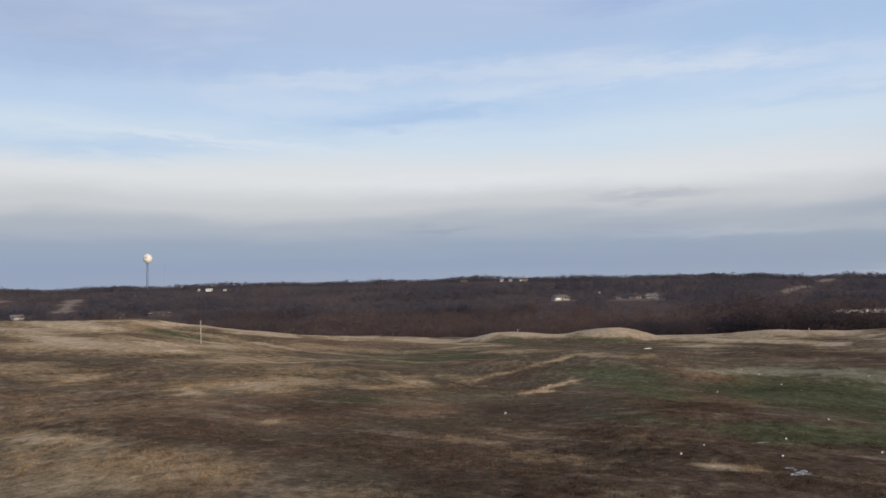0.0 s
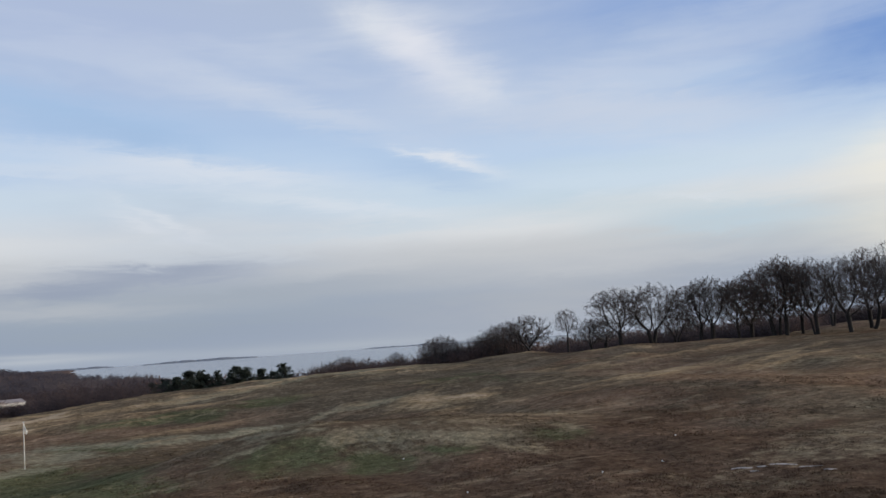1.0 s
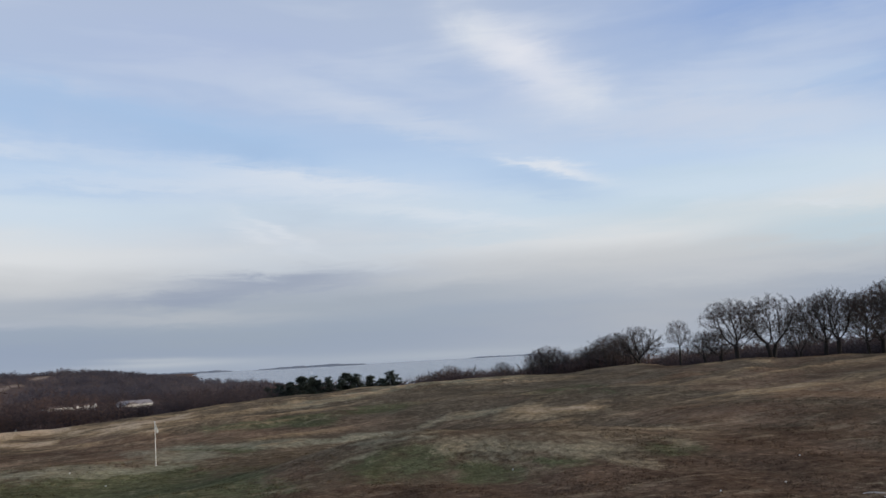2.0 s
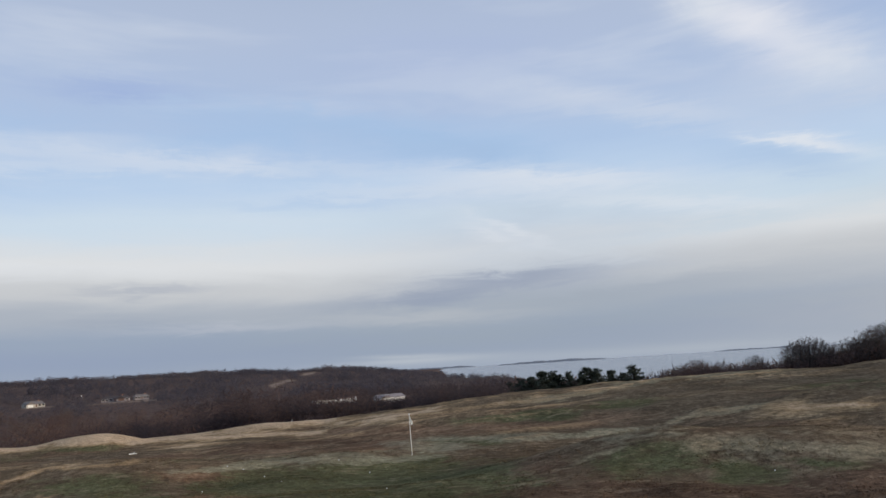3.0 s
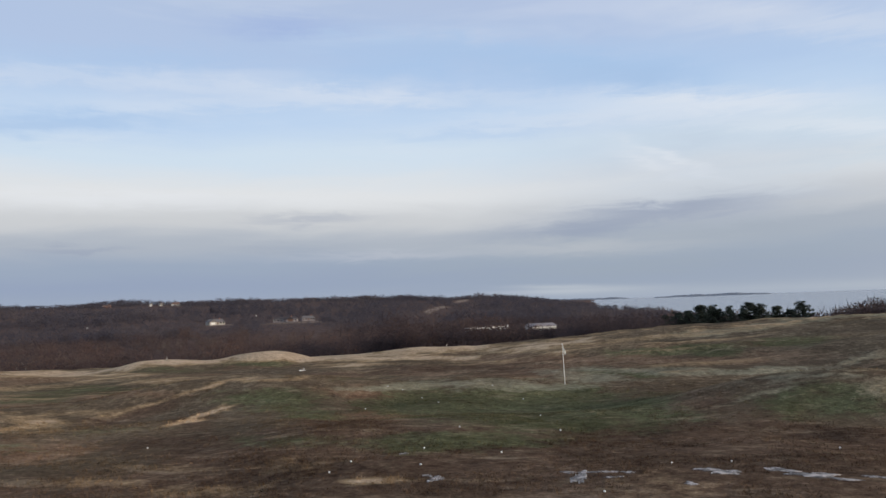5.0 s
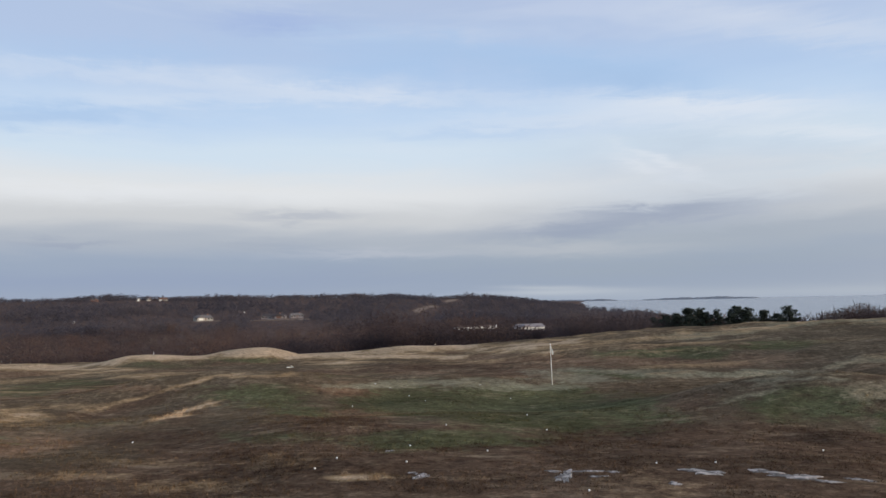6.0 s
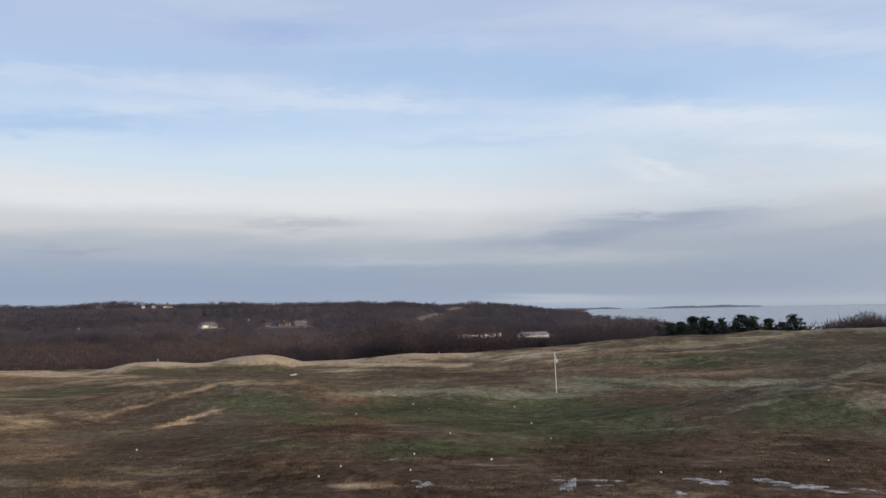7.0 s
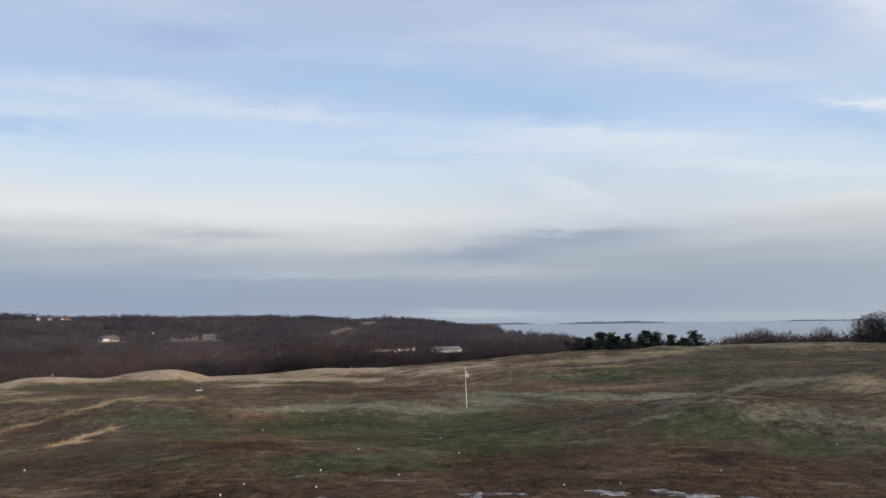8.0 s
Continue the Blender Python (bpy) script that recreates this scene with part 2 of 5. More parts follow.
def turf_color(n, v):
    """Dormant turf: straw, brown, green, rust and pale grass by the layers that the mesh carries, broken up at several scales."""
    mask, wear = n.add("ShaderNodeAttribute"), n.add("ShaderNodeAttribute")
    mask.attribute_name, wear.attribute_name = "turf", "wear"
    straw, green, bare = n.add("ShaderNodeSeparateColor", Color=mask.outputs["Color"]).outputs
    rust, pale, earth = n.add("ShaderNodeSeparateColor", Color=wear.outputs["Color"]).outputs
    big = n.noise(v, 0.35, 6, 0.65)
    mid = n.noise(v, 2.2, 6, 0.7)
    small = n.noise(v, 14.0, 4, 0.7)
    fine = n.noise(v, 1.1, 8, 0.78)
    rough = n.math("SUBTRACT", n.math("ADD", n.math("MULTIPLY", big, 0.35), n.math("ADD", n.math("MULTIPLY", mid, 0.25), n.math("MULTIPLY", fine, 0.40))), 0.5)

    def edge(mask, lo, hi, spread=2.0):
        return n.step(n.math("ADD", mask, n.math("MULTIPLY", rough, spread)), lo, hi)

    def moved(x, y, scale, detail=6, grain=0.65):
        return n.noise(n.add("ShaderNodeMapping", Vector=v, Location=(x, y, 3)).outputs[0], scale, detail, grain)

    fleck, worn, patch, dash = moved(31, 3, 0.85, 7, 0.72), moved(3, 47, 0.60, 7, 0.72), moved(7, 3, 0.20, 5, 0.62), moved(13, 5, 5.0, 4, 0.65)
    c = n.ramp(mid, [(0.3, (0.096, 0.068, 0.043)), (0.5, (0.156, 0.112, 0.071)), (0.7, (0.238, 0.178, 0.116))])
    c = n.mix(n.math("MULTIPLY", edge(rust, 0.22, 0.75), 0.8), c, n.ramp(mid, [(0.3, (0.150, 0.086, 0.050)), (0.5, (0.245, 0.148, 0.090)), (0.7, (0.350, 0.225, 0.142))]))
    # dark brown turf; this mask also carries the mounds' painted shade
    c = n.mix(n.math("MULTIPLY", edge(bare, 0.28, 0.78), 0.85), c, n.ramp(mid, [(0.3, (0.064, 0.039, 0.027)), (0.5, (0.118, 0.072, 0.047)), (0.7, (0.185, 0.120, 0.078))]))
    c = n.mix(n.math("MULTIPLY", edge(green, 0.30, 0.72), 0.88), c, n.ramp(mid, [(0.3, (0.072, 0.068, 0.034)), (0.55, (0.112, 0.114, 0.056)), (0.75, (0.195, 0.182, 0.102))]))
    c = n.mix(n.math("MULTIPLY", edge(pale, 0.25, 0.80), 0.75), c, n.ramp(mid, [(0.3, (0.200, 0.178, 0.112)), (0.55, (0.295, 0.264, 0.174)), (0.75, (0.390, 0.348, 0.240))]))
    dry = edge(straw, 0.16, 0.88, 1.7)
    c = n.mix(dry, c, n.ramp(mid, [(0.3, (0.27, 0.178, 0.090)), (0.55, (0.42, 0.280, 0.152)), (0.75, (0.55, 0.392, 0.225))]))
    # bleached straw, its colour raised further for the sunlight on the rim
    c = n.mix(n.math("MULTIPLY", n.step(n.math("ADD", straw, n.math("MULTIPLY", rough, 1.4)), 0.66, 1.05), 0.8), c, n.ramp(mid, [(0.3, (0.50, 0.345, 0.215)), (0.55, (0.66, 0.472, 0.305)), (0.75, (0.76, 0.570, 0.385))]))
    lush = n.math("SUBTRACT", 1.0, n.math("MULTIPLY", dry, 0.5))
    c = n.mix(n.math("MULTIPLY", n.step(fleck, 0.555, 0.67), 0.25), c, (0.35, 0.270, 0.165, 1))
    c = n.mix(n.math("MULTIPLY", n.step(worn, 0.55, 0.66), n.math("MULTIPLY", lush, 0.35)), c, (0.078, 0.050, 0.035, 1))
    c = n.mix(lush, c, n.ramp(patch, [(0.34, 0.72), (0.5, 0.98), (0.66, 1.3)], False), "MULTIPLY")
    c = n.mix(lush, c, n.ramp(dash, [(0.32, 0.76), (0.5, 0.98), (0.68, 1.28)], False), "MULTIPLY")
    # thin runs of bleached and of dark grass that follow the ground's long ridges
    along = n.add("ShaderNodeMapping", Vector=v, Rotation=(0.0, 0.0, -0.10), Scale=(0.30, 0.85, 1.0)).outputs[0]
    run = n.noise(along, 1.0, 7, 0.70)
    short = n.noise(n.add("ShaderNodeMapping", Vector=along, Location=(5, 11, 0), Scale=(2.6, 2.6, 1.0)).outputs[0], 1.0, 6, 0.70)
    bleached = n.mix(1.0, (0.42, 0.312, 0.200, 1), n.ramp(mid, [(0.3, 0.7), (0.7, 1.25)], False), "MULTIPLY")
    dark = n.mix(1.0, (0.075, 0.052, 0.037, 1), n.ramp(mid, [(0.3, 0.7), (0.7, 1.4)], False), "MULTIPLY")
    c = n.mix(n.math("MULTIPLY", n.step(run, 0.55, 0.68), 0.38), c, bleached)
    c = n.mix(n.math("MULTIPLY", n.step(short, 0.56, 0.70), 0.30), c, bleached)
    c = n.mix(n.math("MULTIPLY", n.step(run, 0.46, 0.34), n.math("MULTIPLY", lush, 0.42)), c, dark)
    c = n.mix(n.math("MULTIPLY", n.step(short, 0.44, 0.32), n.math("MULTIPLY", lush, 0.40)), c, dark)
    litter = n.ramp(patch, [(0.3, (0.095, 0.066, 0.056)), (0.7, (0.170, 0.118, 0.098))])
    c = n.mix(mask.outputs["Alpha"], c, litter)
    c = n.mix(earth, c, n.ramp(patch, [(0.3, (0.24, 0.172, 0.128)), (0.7, (0.35, 0.262, 0.205))]))
    return n.mix(0.6, c, n.ramp(small, [(0.28, 0.45), (0.5, 0.97), (0.72, 1.6)], False), "MULTIPLY"), small, mid


def build_turf(n, b):
    v = n.add("ShaderNodeTexCoord").outputs["Object"]
    c, small, mid = turf_color(n, v)
    n.put(b["Base Color"], c)
    h = n.math("ADD", n.math("MULTIPLY", small, 0.4), mid)
    n.put(b["Normal"], n.add("ShaderNodeBump", Strength=0.55, Distance=0.12, Height=h).outputs[0])
    b["Specular IOR Level"].default_value = 0.0


TURF = material("dormant_turf", build_turf, 0.95)


def build_blade(n, b):
    v = n.add("ShaderNodeTexCoord").outputs["Object"]
    c, small, mid = turf_color(n, v)
    isl = n.add("ShaderNodeNewGeometry").outputs["Random Per Island"]
    n.put(b["Base Color"], n.mix(1.0, c, n.ramp(isl, [(0.0, 0.68), (0.7, 0.90), (1.0, 1.10)], False), "MULTIPLY"))
    b["Specular IOR Level"].default_value = 0.0


BLADE = material("grass_blade", build_blade, 0.9)


def twigs(name, stops):
    """Bare twigs seen as a mass: one tone a tree, light passing round the thin wood."""
    m = bpy.data.materials.new(name)
    m.use_nodes = True
    n = Nodes(m.node_tree)
    tone = n.add("ShaderNodeAttribute")
    tone.attribute_name = "tone"
    sep = n.add("ShaderNodeSeparateColor", Color=tone.outputs["Color"]).outputs[0]
    isl = n.add("ShaderNodeNewGeometry").outputs["Random Per Island"]
    c = n.mix(1.0, n.ramp(sep, stops), n.ramp(isl, [(0.0, 0.9), (1.0, 1.1)], False), "MULTIPLY")
    a, b = n.add("ShaderNodeBsdfDiffuse", Color=c), n.add("ShaderNodeBsdfTranslucent", Color=c)
    n.add("ShaderNodeOutputMaterial", Surface=n.add("ShaderNodeMixShader", i0=0.5, i1=a, i2=b))
    return m


TWIGS = twigs("bare_wood", [(0.0, (0.074, 0.060, 0.063)), (0.3, (0.100, 0.076, 0.074)), (0.55, (0.132, 0.092, 0.083)), (0.78, (0.168, 0.106, 0.084)), (1.0, (0.178, 0.138, 0.115))])
# far ridge trees: distance haze is painted into this greyer, cooler wood colour
HAZED_TWIGS = twigs("hazed_bare_wood", [(0.0, (0.094, 0.086, 0.100)), (0.4, (0.118, 0.104, 0.115)), (0.7, (0.140, 0.118, 0.122)), (1.0, (0.170, 0.134, 0.128))])
BARK = plain("oak_bark", (0.024, 0.020, 0.018), 0.95, 0.4, 4.0, 0.0, 0.6)
PALE_BARK = plain("pale_sycamore_bark", (0.42, 0.38, 0.32), 0.9, 0.3, 1.5)
TWIG_DARK = plain("oak_twig", (0.064, 0.050, 0.046), 0.95, 0.3, 0.6)
DEAD_LEAF = plain("dead_leaf", (0.10, 0.055, 0.035), 0.9, 0.4, 0.8)
NEEDLE = plain("pine_needle", (0.050, 0.062, 0.043), 0.85, 0.5, 0.7)
WHITE = plain("white_paint", (0.75, 0.74, 0.70), 0.6, 0.08, 2.0)
CREAM = plain("cream_siding", (0.42, 0.385, 0.33), 0.7, 0.12, 1.0)
BRICK = plain("red_brick", (0.33, 0.17, 0.12), 0.85, 0.25, 3.0)
ROOF = plain("grey_shingle", (0.16, 0.14, 0.13), 0.9, 0.25, 2.0)
ROOF_DARK = plain("dark_weathered_shingle", (0.065, 0.050, 0.048), 0.9, 0.25, 2.0)
STONE = plain("mauve_grey_siding", (0.27, 0.235, 0.23), 0.85, 0.2, 0.5)
ROOF_BROWN = plain("brown_shingle", (0.17, 0.10, 0.075), 0.9, 0.25, 2.0)
GLASS = plain("dark_window_glass", (0.03, 0.035, 0.04), 0.1, 0.1, 2.0)
STEEL = plain("pale_blue_painted_steel", (0.15, 0.22, 0.33), 0.5, 0.1, 0.4)
TANK = plain("ivory_tank_paint", (0.82, 0.77, 0.68), 0.5, 0.06, 0.2)
GREY = plain("grey_marking", (0.35, 0.36, 0.38), 0.6, 0.1, 1.0)
BALL = plain("white_ball_cover", (0.85, 0.85, 0.82), 0.35, 0.03, 30.0, 0.0, 0.3)
CLOTH = plain("white_cloth", (0.78, 0.76, 0.70), 0.85, 0.1, 12.0, 0.0, 0.3)


def build_ice(n, b):
    v = n.add("ShaderNodeTexCoord").outputs["Object"]
    a = n.noise(v, 5.0, 6, 0.65)
    n.put(b["Base Color"], n.ramp(a, [(0.40, (0.10, 0.075, 0.055)), (0.48, (0.22, 0.19, 0.165)), (0.56, (0.50, 0.42, 0.36)), (0.7, (0.76, 0.65, 0.57))]))
    n.put(b["Roughness"], n.ramp(a, [(0.3, 0.45), (0.7, 0.75)]))
    b["Specular IOR Level"].default_value = 0.2
    n.put(b["Normal"], n.add("ShaderNodeBump", Strength=0.4, Distance=0.02, Height=n.noise(v, 18.0, 4)).outputs[0])


ICE = material("thin_ice", build_ice, 0.35)


def build_water(n, b):
    v = n.add("ShaderNodeTexCoord").outputs["Object"]
    # pale grey base: the thin mist on the lake is painted in here
    b["Base Color"].default_value = (0.28, 0.285, 0.30, 1)
    b["Roughness"].default_value = 0.25
    n.put(b["Normal"], n.add("ShaderNodeBump", Strength=1.0, Distance=1.2, Height=n.noise(v, 0.12, 4)).outputs[0])


WATER = material("misted_lake_water", build_water, 0.25)


# ---- helpers for meshes ----
def mesh_object(name, verts, faces, mat, parent=None, label="", smooth=False):
    me = bpy.data.meshes.new(name)
    me.from_pydata([tuple(v) for v in verts], [], [tuple(f) for f in faces])
    me.materials.append(mat)
    if smooth:
        me.polygons.foreach_set("use_smooth", [True] * len(me.polygons))
    ob = new(name, me)
    if parent:
        ob.parent = parent
    if label:
        tagged(ob, label)
    return ob


def part(name, bm, mat, parent=None, label="", smooth=False):
    me = bpy.data.meshes.new(name)
    bm.to_mesh(me)
    bm.free()
    me.materials.append(mat)
    if smooth:
        me.polygons.foreach_set("use_smooth", [True] * len(me.polygons))
    ob = new(name, me)
    if parent:
        ob.parent = parent
    if label:
        tagged(ob, label)
    return ob


def tri_object(name, verts, tris, mat, masks=None, layer="turf"):
    """A large mesh of triangles from arrays; masks: the named layer, one row a vertex."""
    me = bpy.data.meshes.new(name)
    me.vertices.add(len(verts))
    me.vertices.foreach_set("co", np.asarray(verts, np.float32).ravel())
    k = tris.shape[1]
    me.loops.add(tris.size)
    me.loops.foreach_set("vertex_index", tris.astype(np.int32).ravel())
    me.polygons.add(len(tris))
    me.polygons.foreach_set("loop_start", np.arange(0, tris.size, k, dtype=np.int32))
    me.update(calc_edges=True)
    if masks is not None:
        col = me.color_attributes.new(layer, "FLOAT_COLOR", "POINT")
        col.data.foreach_set("color", masks.astype(np.float32).ravel())
    me.materials.append(mat)
    return new(name, me)


LATTICE = np.random.RandomState(5).rand(512, 512)


def value_noise(x, y, seed=0):
    x, y = np.asarray(x) + seed * 17.3, np.asarray(y) + seed * 31.7
    i, j = np.floor(x).astype(int), np.floor(y).astype(int)
    u, v = x - i, y - j
    u, v = u * u * (3 - 2 * u), v * v * (3 - 2 * v)
    a, b = LATTICE[i % 512, j % 512], LATTICE[(i + 1) % 512, j % 512]
    c, d = LATTICE[i % 512, (j + 1) % 512], LATTICE[(i + 1) % 512, (j + 1) % 512]
    return (a * (1 - u) + b * u) * (1 - v) + (c * (1 - u) + d * u) * v - 0.5


def fbm(x, y, octaves=4, seed=0):
    total = 0
    for k in range(octaves):
        total = total + value_noise(x * 2 ** k, y * 2 ** k, seed + k) * 0.5 ** k
    return total


def smooth(a, lo, hi):
    t = np.clip((a - lo) / (hi - lo), 0, 1)
    return t * t * (3 - 2 * t)


# ---- terrain ----
# rim of the field: azimuth, distance, height
RIM_AZ = [-180, -72, -52, -40, -27, -20, -12, -6, 0, 2.5, 5, 7.3, 10, 15, 20, 33, 45, 50, 55, 58, 62, 72, 180]
RIM_D = [86, 88, 95, 105, 118, 118.93, 120, 116, 112, 110.83, 109.67, 108.59, 107.33, 105, 103.61, 100, 90, 86, 82, 81.65, 81.18, 80, 86]
RIM_Z = [2.8, 2.85, 2.65, 2.35, 1.4, 1, 0.2, -0.35, -1.05, -1.7, -2.3, -2.15, -1.8, -2, -2, -1.7, 0.15, 1.3, 2.35, 2.2, 2.6, 2.7, 2.8]
MID_Z = [1.5, 1.5, 1.6, 1.2, 0.8, 0.66, 0.5, 0.45, 0.4, 0.4, 0.4, 0.4, 0.4, 0.4, 0.43, 0.5, 0.7, 0.85, 1, 1.04, 1.08, 1.2, 1.5]
# how high the far ridge stands, by azimuth
RIDGE_AZ = [-180, -60, -8, -4.5, -3, 0, 3, 8, 16, 25, 60, 100, 180]
RIDGE_K = [0.0, 0.0, 0.0, 0.02, 0.12, 0.45, 0.70, 0.82, 0.98, 1.10, 1.0, 0.8, 0.0]
# knolls: azimuth, distance, height, across, along the sight
RIM_KNOLLS = [
    (27.0, 94, 1.05, 4.2, 5), (20.4, 92, 1.4, 3.6, 5), (5.0, 108, 0.5, 5, 6), (9.5, 104, 0.35, 6, 5), (-1.0, 105, 0.3, 5, 5), (56, 80, 0.38, 16, 6),
    (62, 60, 0.3, 10, 8), (20.0, 41, 0.85, 4.8, 3.2), (27, 43, 0.35, 4.0, 2.6), (30, 36, -0.3, 4.0, 3.0), (9, 33, -0.25, 5, 4), (16, 55, -0.3, 9, 4),
    (-22, 33, 0.85, 5.5, 3.2), (-31, 32, 0.4, 4, 3), (-15, 31, 0.35, 3.2, 3.0)]
FIELD_KNOLLS = [
    (-6, 36, -0.25, 5, 4), (-24, 44, -0.35, 8, 4), (-29, 58, 0.9, 8, 4), (-19, 80, 0.35, 7, 5), (-8, 85, 0.35, 6, 4), (-40, 70, 0.4, 8, 5),
    (-45, 96, 0.25, 5, 5), (-35, 112, 0.3, 5, 6), (40, 62, -0.5, 8, 8), (33, 90, -0.2, 5, 6), (-48, 45, 0.3, 7, 4), (8, 60, 0.2, 7, 4),
    (46, 42, 0.35, 6, 4), (-14, 66, 0.35, 9, 2.5), (-22, 70, 0.40, 8, 3), (-10, 95, 0.3, 8, 3)]
KNOLLS = RIM_KNOLLS + FIELD_KNOLLS


def knoll_heights(x, y):
    """The knolls' height over the field."""
    total = np.zeros_like(x)
    for a, dist, h, wide, deep in KNOLLS:
        cx, cy = at(a, dist)
        ux, uy = -cx / dist, -cy / dist
        along, across = (x - cx) * ux + (y - cy) * uy, (x - cx) * uy - (y - cy) * ux
        q = (along / deep) ** 2 + (across / wide) ** 2
        total = total + h * np.exp(-0.3 * q - 0.12 * q * q)
    return total


def relief(x, y):
    """Low uneven ripples and short ridges of old turf, about -0.5 to 0.5."""
    a, b = fbm(x / 3.2, y / 3.2, 3, 4), value_noise(x / 6.5, y / 6.5, 51)
    return a * 0.55 + (0.13 - np.abs(b)) * 0.8


def swales(x, y):
    """Long low ridges and hollows that lie across the slope, about -0.5 to 0.5."""
    u, v = x + 0.30 * y, y - 0.22 * x
    a, b = value_noise(u / 26, v / 5.5, 81), value_noise(u / 15, v / 3.0, 87)
    return (0.17 - np.abs(a)) * 1.6 + (0.13 - np.abs(b)) * 0.6


def height(x, y):
    x, y = np.asarray(x, float), np.asarray(y, float)
    r = np.hypot(x, y)
    az = np.degrees(np.arctan2(-x, y))
    d, rim, mid = np.interp(az, RIM_AZ, RIM_D), np.interp(az, RIM_AZ, RIM_Z), np.interp(az, RIM_AZ, MID_Z)
    near = np.interp(r, [0, 3.5, 5, 8, 12, 18], [3.4, 3.4, 3.1, 2.15, 1.35, 1.15])
    field = np.where(r < 18, near, np.where(r < 42, 1.15 + (mid - 1.15) * (r - 18) / 24, mid + (rim - mid) * (r - 42) / (d - 42)))
    wood = np.interp(r, [0, 250, 450, 800, 1150, 1500, 2200, 4900], [-16, -17, -17, -11, 3, 15, 8, -12])
    k = np.interp(az, RIDGE_AZ, RIDGE_K)
    far = -17.5 + k * (wood + 17.5)
    bay = np.interp(az, [-16, -9], [520, 1000])
    far = far - 7 * smooth(r, bay, bay * 1.45) * (1 - smooth(k, 0.0, 0.1)) + fbm(x / 220, y / 220, 2, 9) * 6 * smooth(r, 250, 500)
    flat = 55 * smooth(-az, 52, 59)
    w = smooth(r, d + 2 + flat, d + 150 + flat)
    out = np.minimum(rim + 0.012 * np.clip(r - d, 0, flat), 3.3) - 0.05 * np.maximum(0, r - d - flat)
    z = np.where(r < d, field, out * (1 - w) + far * w)
    on = 1 - smooth(r, d + 20, d + 60)
    bumps = knoll_heights(x, y)
    z = z + on * smooth(r, 8, 24) * (fbm(x / 9, y / 9, 3, 2) * 0.42 + relief(x, y) * 0.24)
    z = z + on * smooth(r, 40, 58) * (1 - 0.6 * smooth(r, d - 20, d)) * swales(x, y) * np.interp(az, [-60, -45, -30, -6, 8, 30, 60], [0.3, 0.9, 1.3, 1.3, 0.6, 0.3, 0.2])
    return z + bumps


def ground_z(x, y):
    return float(height(np.array([x]), np.array([y]))[0])


# turf patches: azimuth and elevation from where the golfer stands, half width, half depth, lean, strength
STRAW_A = [
    (60.9, -2.31, 2, 0.19, 0.05, 0.9), (60.6, -9.38, 3, 0.43, 0.11, 0.7), (60.1, -11.38, 5.7, 1.59, 0.12, 0.5), (59.7, -4.59, 3.7, 0.37, 0.07, 0.5), (59.6, -1.93, 4, 0.3, 0.04, 0.8),
    (58.4, -5.39, 1.7, 0.19, -0.04, 0.7), (56.2, -3.48, 7.8, 0.38, 0.05, 0.75), (52, -11.91, 4.1, 0.94, 0.09, 0.45), (51.1, -2.06, 4.6, 0.24, 0.04, 0.7), (50.5, -7.01, 1.1, 0.2, 0.06, 0.6),
    (47.6, -4.89, 4.7, 0.32, 0.05, 0.4), (45.7, -6.57, 4.4, 0.4, 0.05, 0.55), (45.5, -9, 1, 0.16, -0.04, 0.6), (45.4, -2.96, 3.6, 0.16, 0.13, 0.9), (42.4, -5.71, 4.1, 0.25, 0.06, 0.5),
    (39.4, -14.15, 5, 0.54, 0.05, 0.45)]
STRAW_B = [
    (38.9, -3.59, 3.8, 0.12, 0.08, 0.8), (37.1, -7.13, 2.5, 0.25, -0.02, 0.6), (35.2, -6.84, 1.6, 0.29, 0.14, 0.8), (34.9, -3.82, 2, 0.11, 0.06, 0.7), (34.9, -6.44, 2.3, 0.18, -0.03, 0.5),
    (31.9, -6.49, 2.1, 0.22, 0.07, 0.45), (31.9, -11.38, 4.1, 0.28, 0.11, 0.45), (29.5, -3.73, 1.1, 0.19, -0.06, 0.7), (29, -4.6, 4.7, 0.15, 0.05, 0.4), (28.7, -6.26, 2.2, 0.15, -0.23, 0.7),
    (28.4, -10.66, 3.6, 0.22, 0.09, 0.35), (26.8, -3.46, 2.2, 0.2, 0.04, 0.95), (25.5, -12.14, 3.4, 0.37, 0.09, 0.55), (25.4, -5.57, 1.5, 0.12, -0.17, 0.85), (25, -7.26, 1.4, 0.15, -0.32, 1.1),
    (23.9, -6.86, 0.6, 0.16, 0.06, 0.9)]
STRAW_C = [
    (21.1, -5.18, 3.2, 0.12, -0.01, 0.6), (20.5, -3.31, 1.8, 0.28, 0.03, 0.95), (19.7, -11.15, 2.8, 0.38, 0.06, 0.3), (19.5, -3.14, 1, 0.16, 0.13, 1), (16.8, -3.79, 2.9, 0.2, 0.03, 0.95),
    (16.2, -4.35, 3.3, 0.12, 0.03, 0.4), (13.7, -3.8, 1.7, 0.17, -0.02, 0.9), (13.7, -12.51, 2.3, 0.15, 0.04, 0.9), (12.5, -4.99, 3.7, 0.12, 0.03, 0.4), (10.8, -4.09, 3.3, 0.12, 0.02, 0.7),
    (8.7, -3.6, 3.8, 0.21, -0.04, 1), (6.6, -3.51, 1.7, 0.17, 0.02, 1.1), (6.2, -4.31, 1.7, 0.08, 0.02, 0.8), (3.2, -3.61, 1.7, 0.12, -0.13, 0.6), (2.9, -4.66, 4.2, 0.1, 0.01, 0.35),
    (0.9, -3.43, 3.1, 0.16, -0, 0.6)]
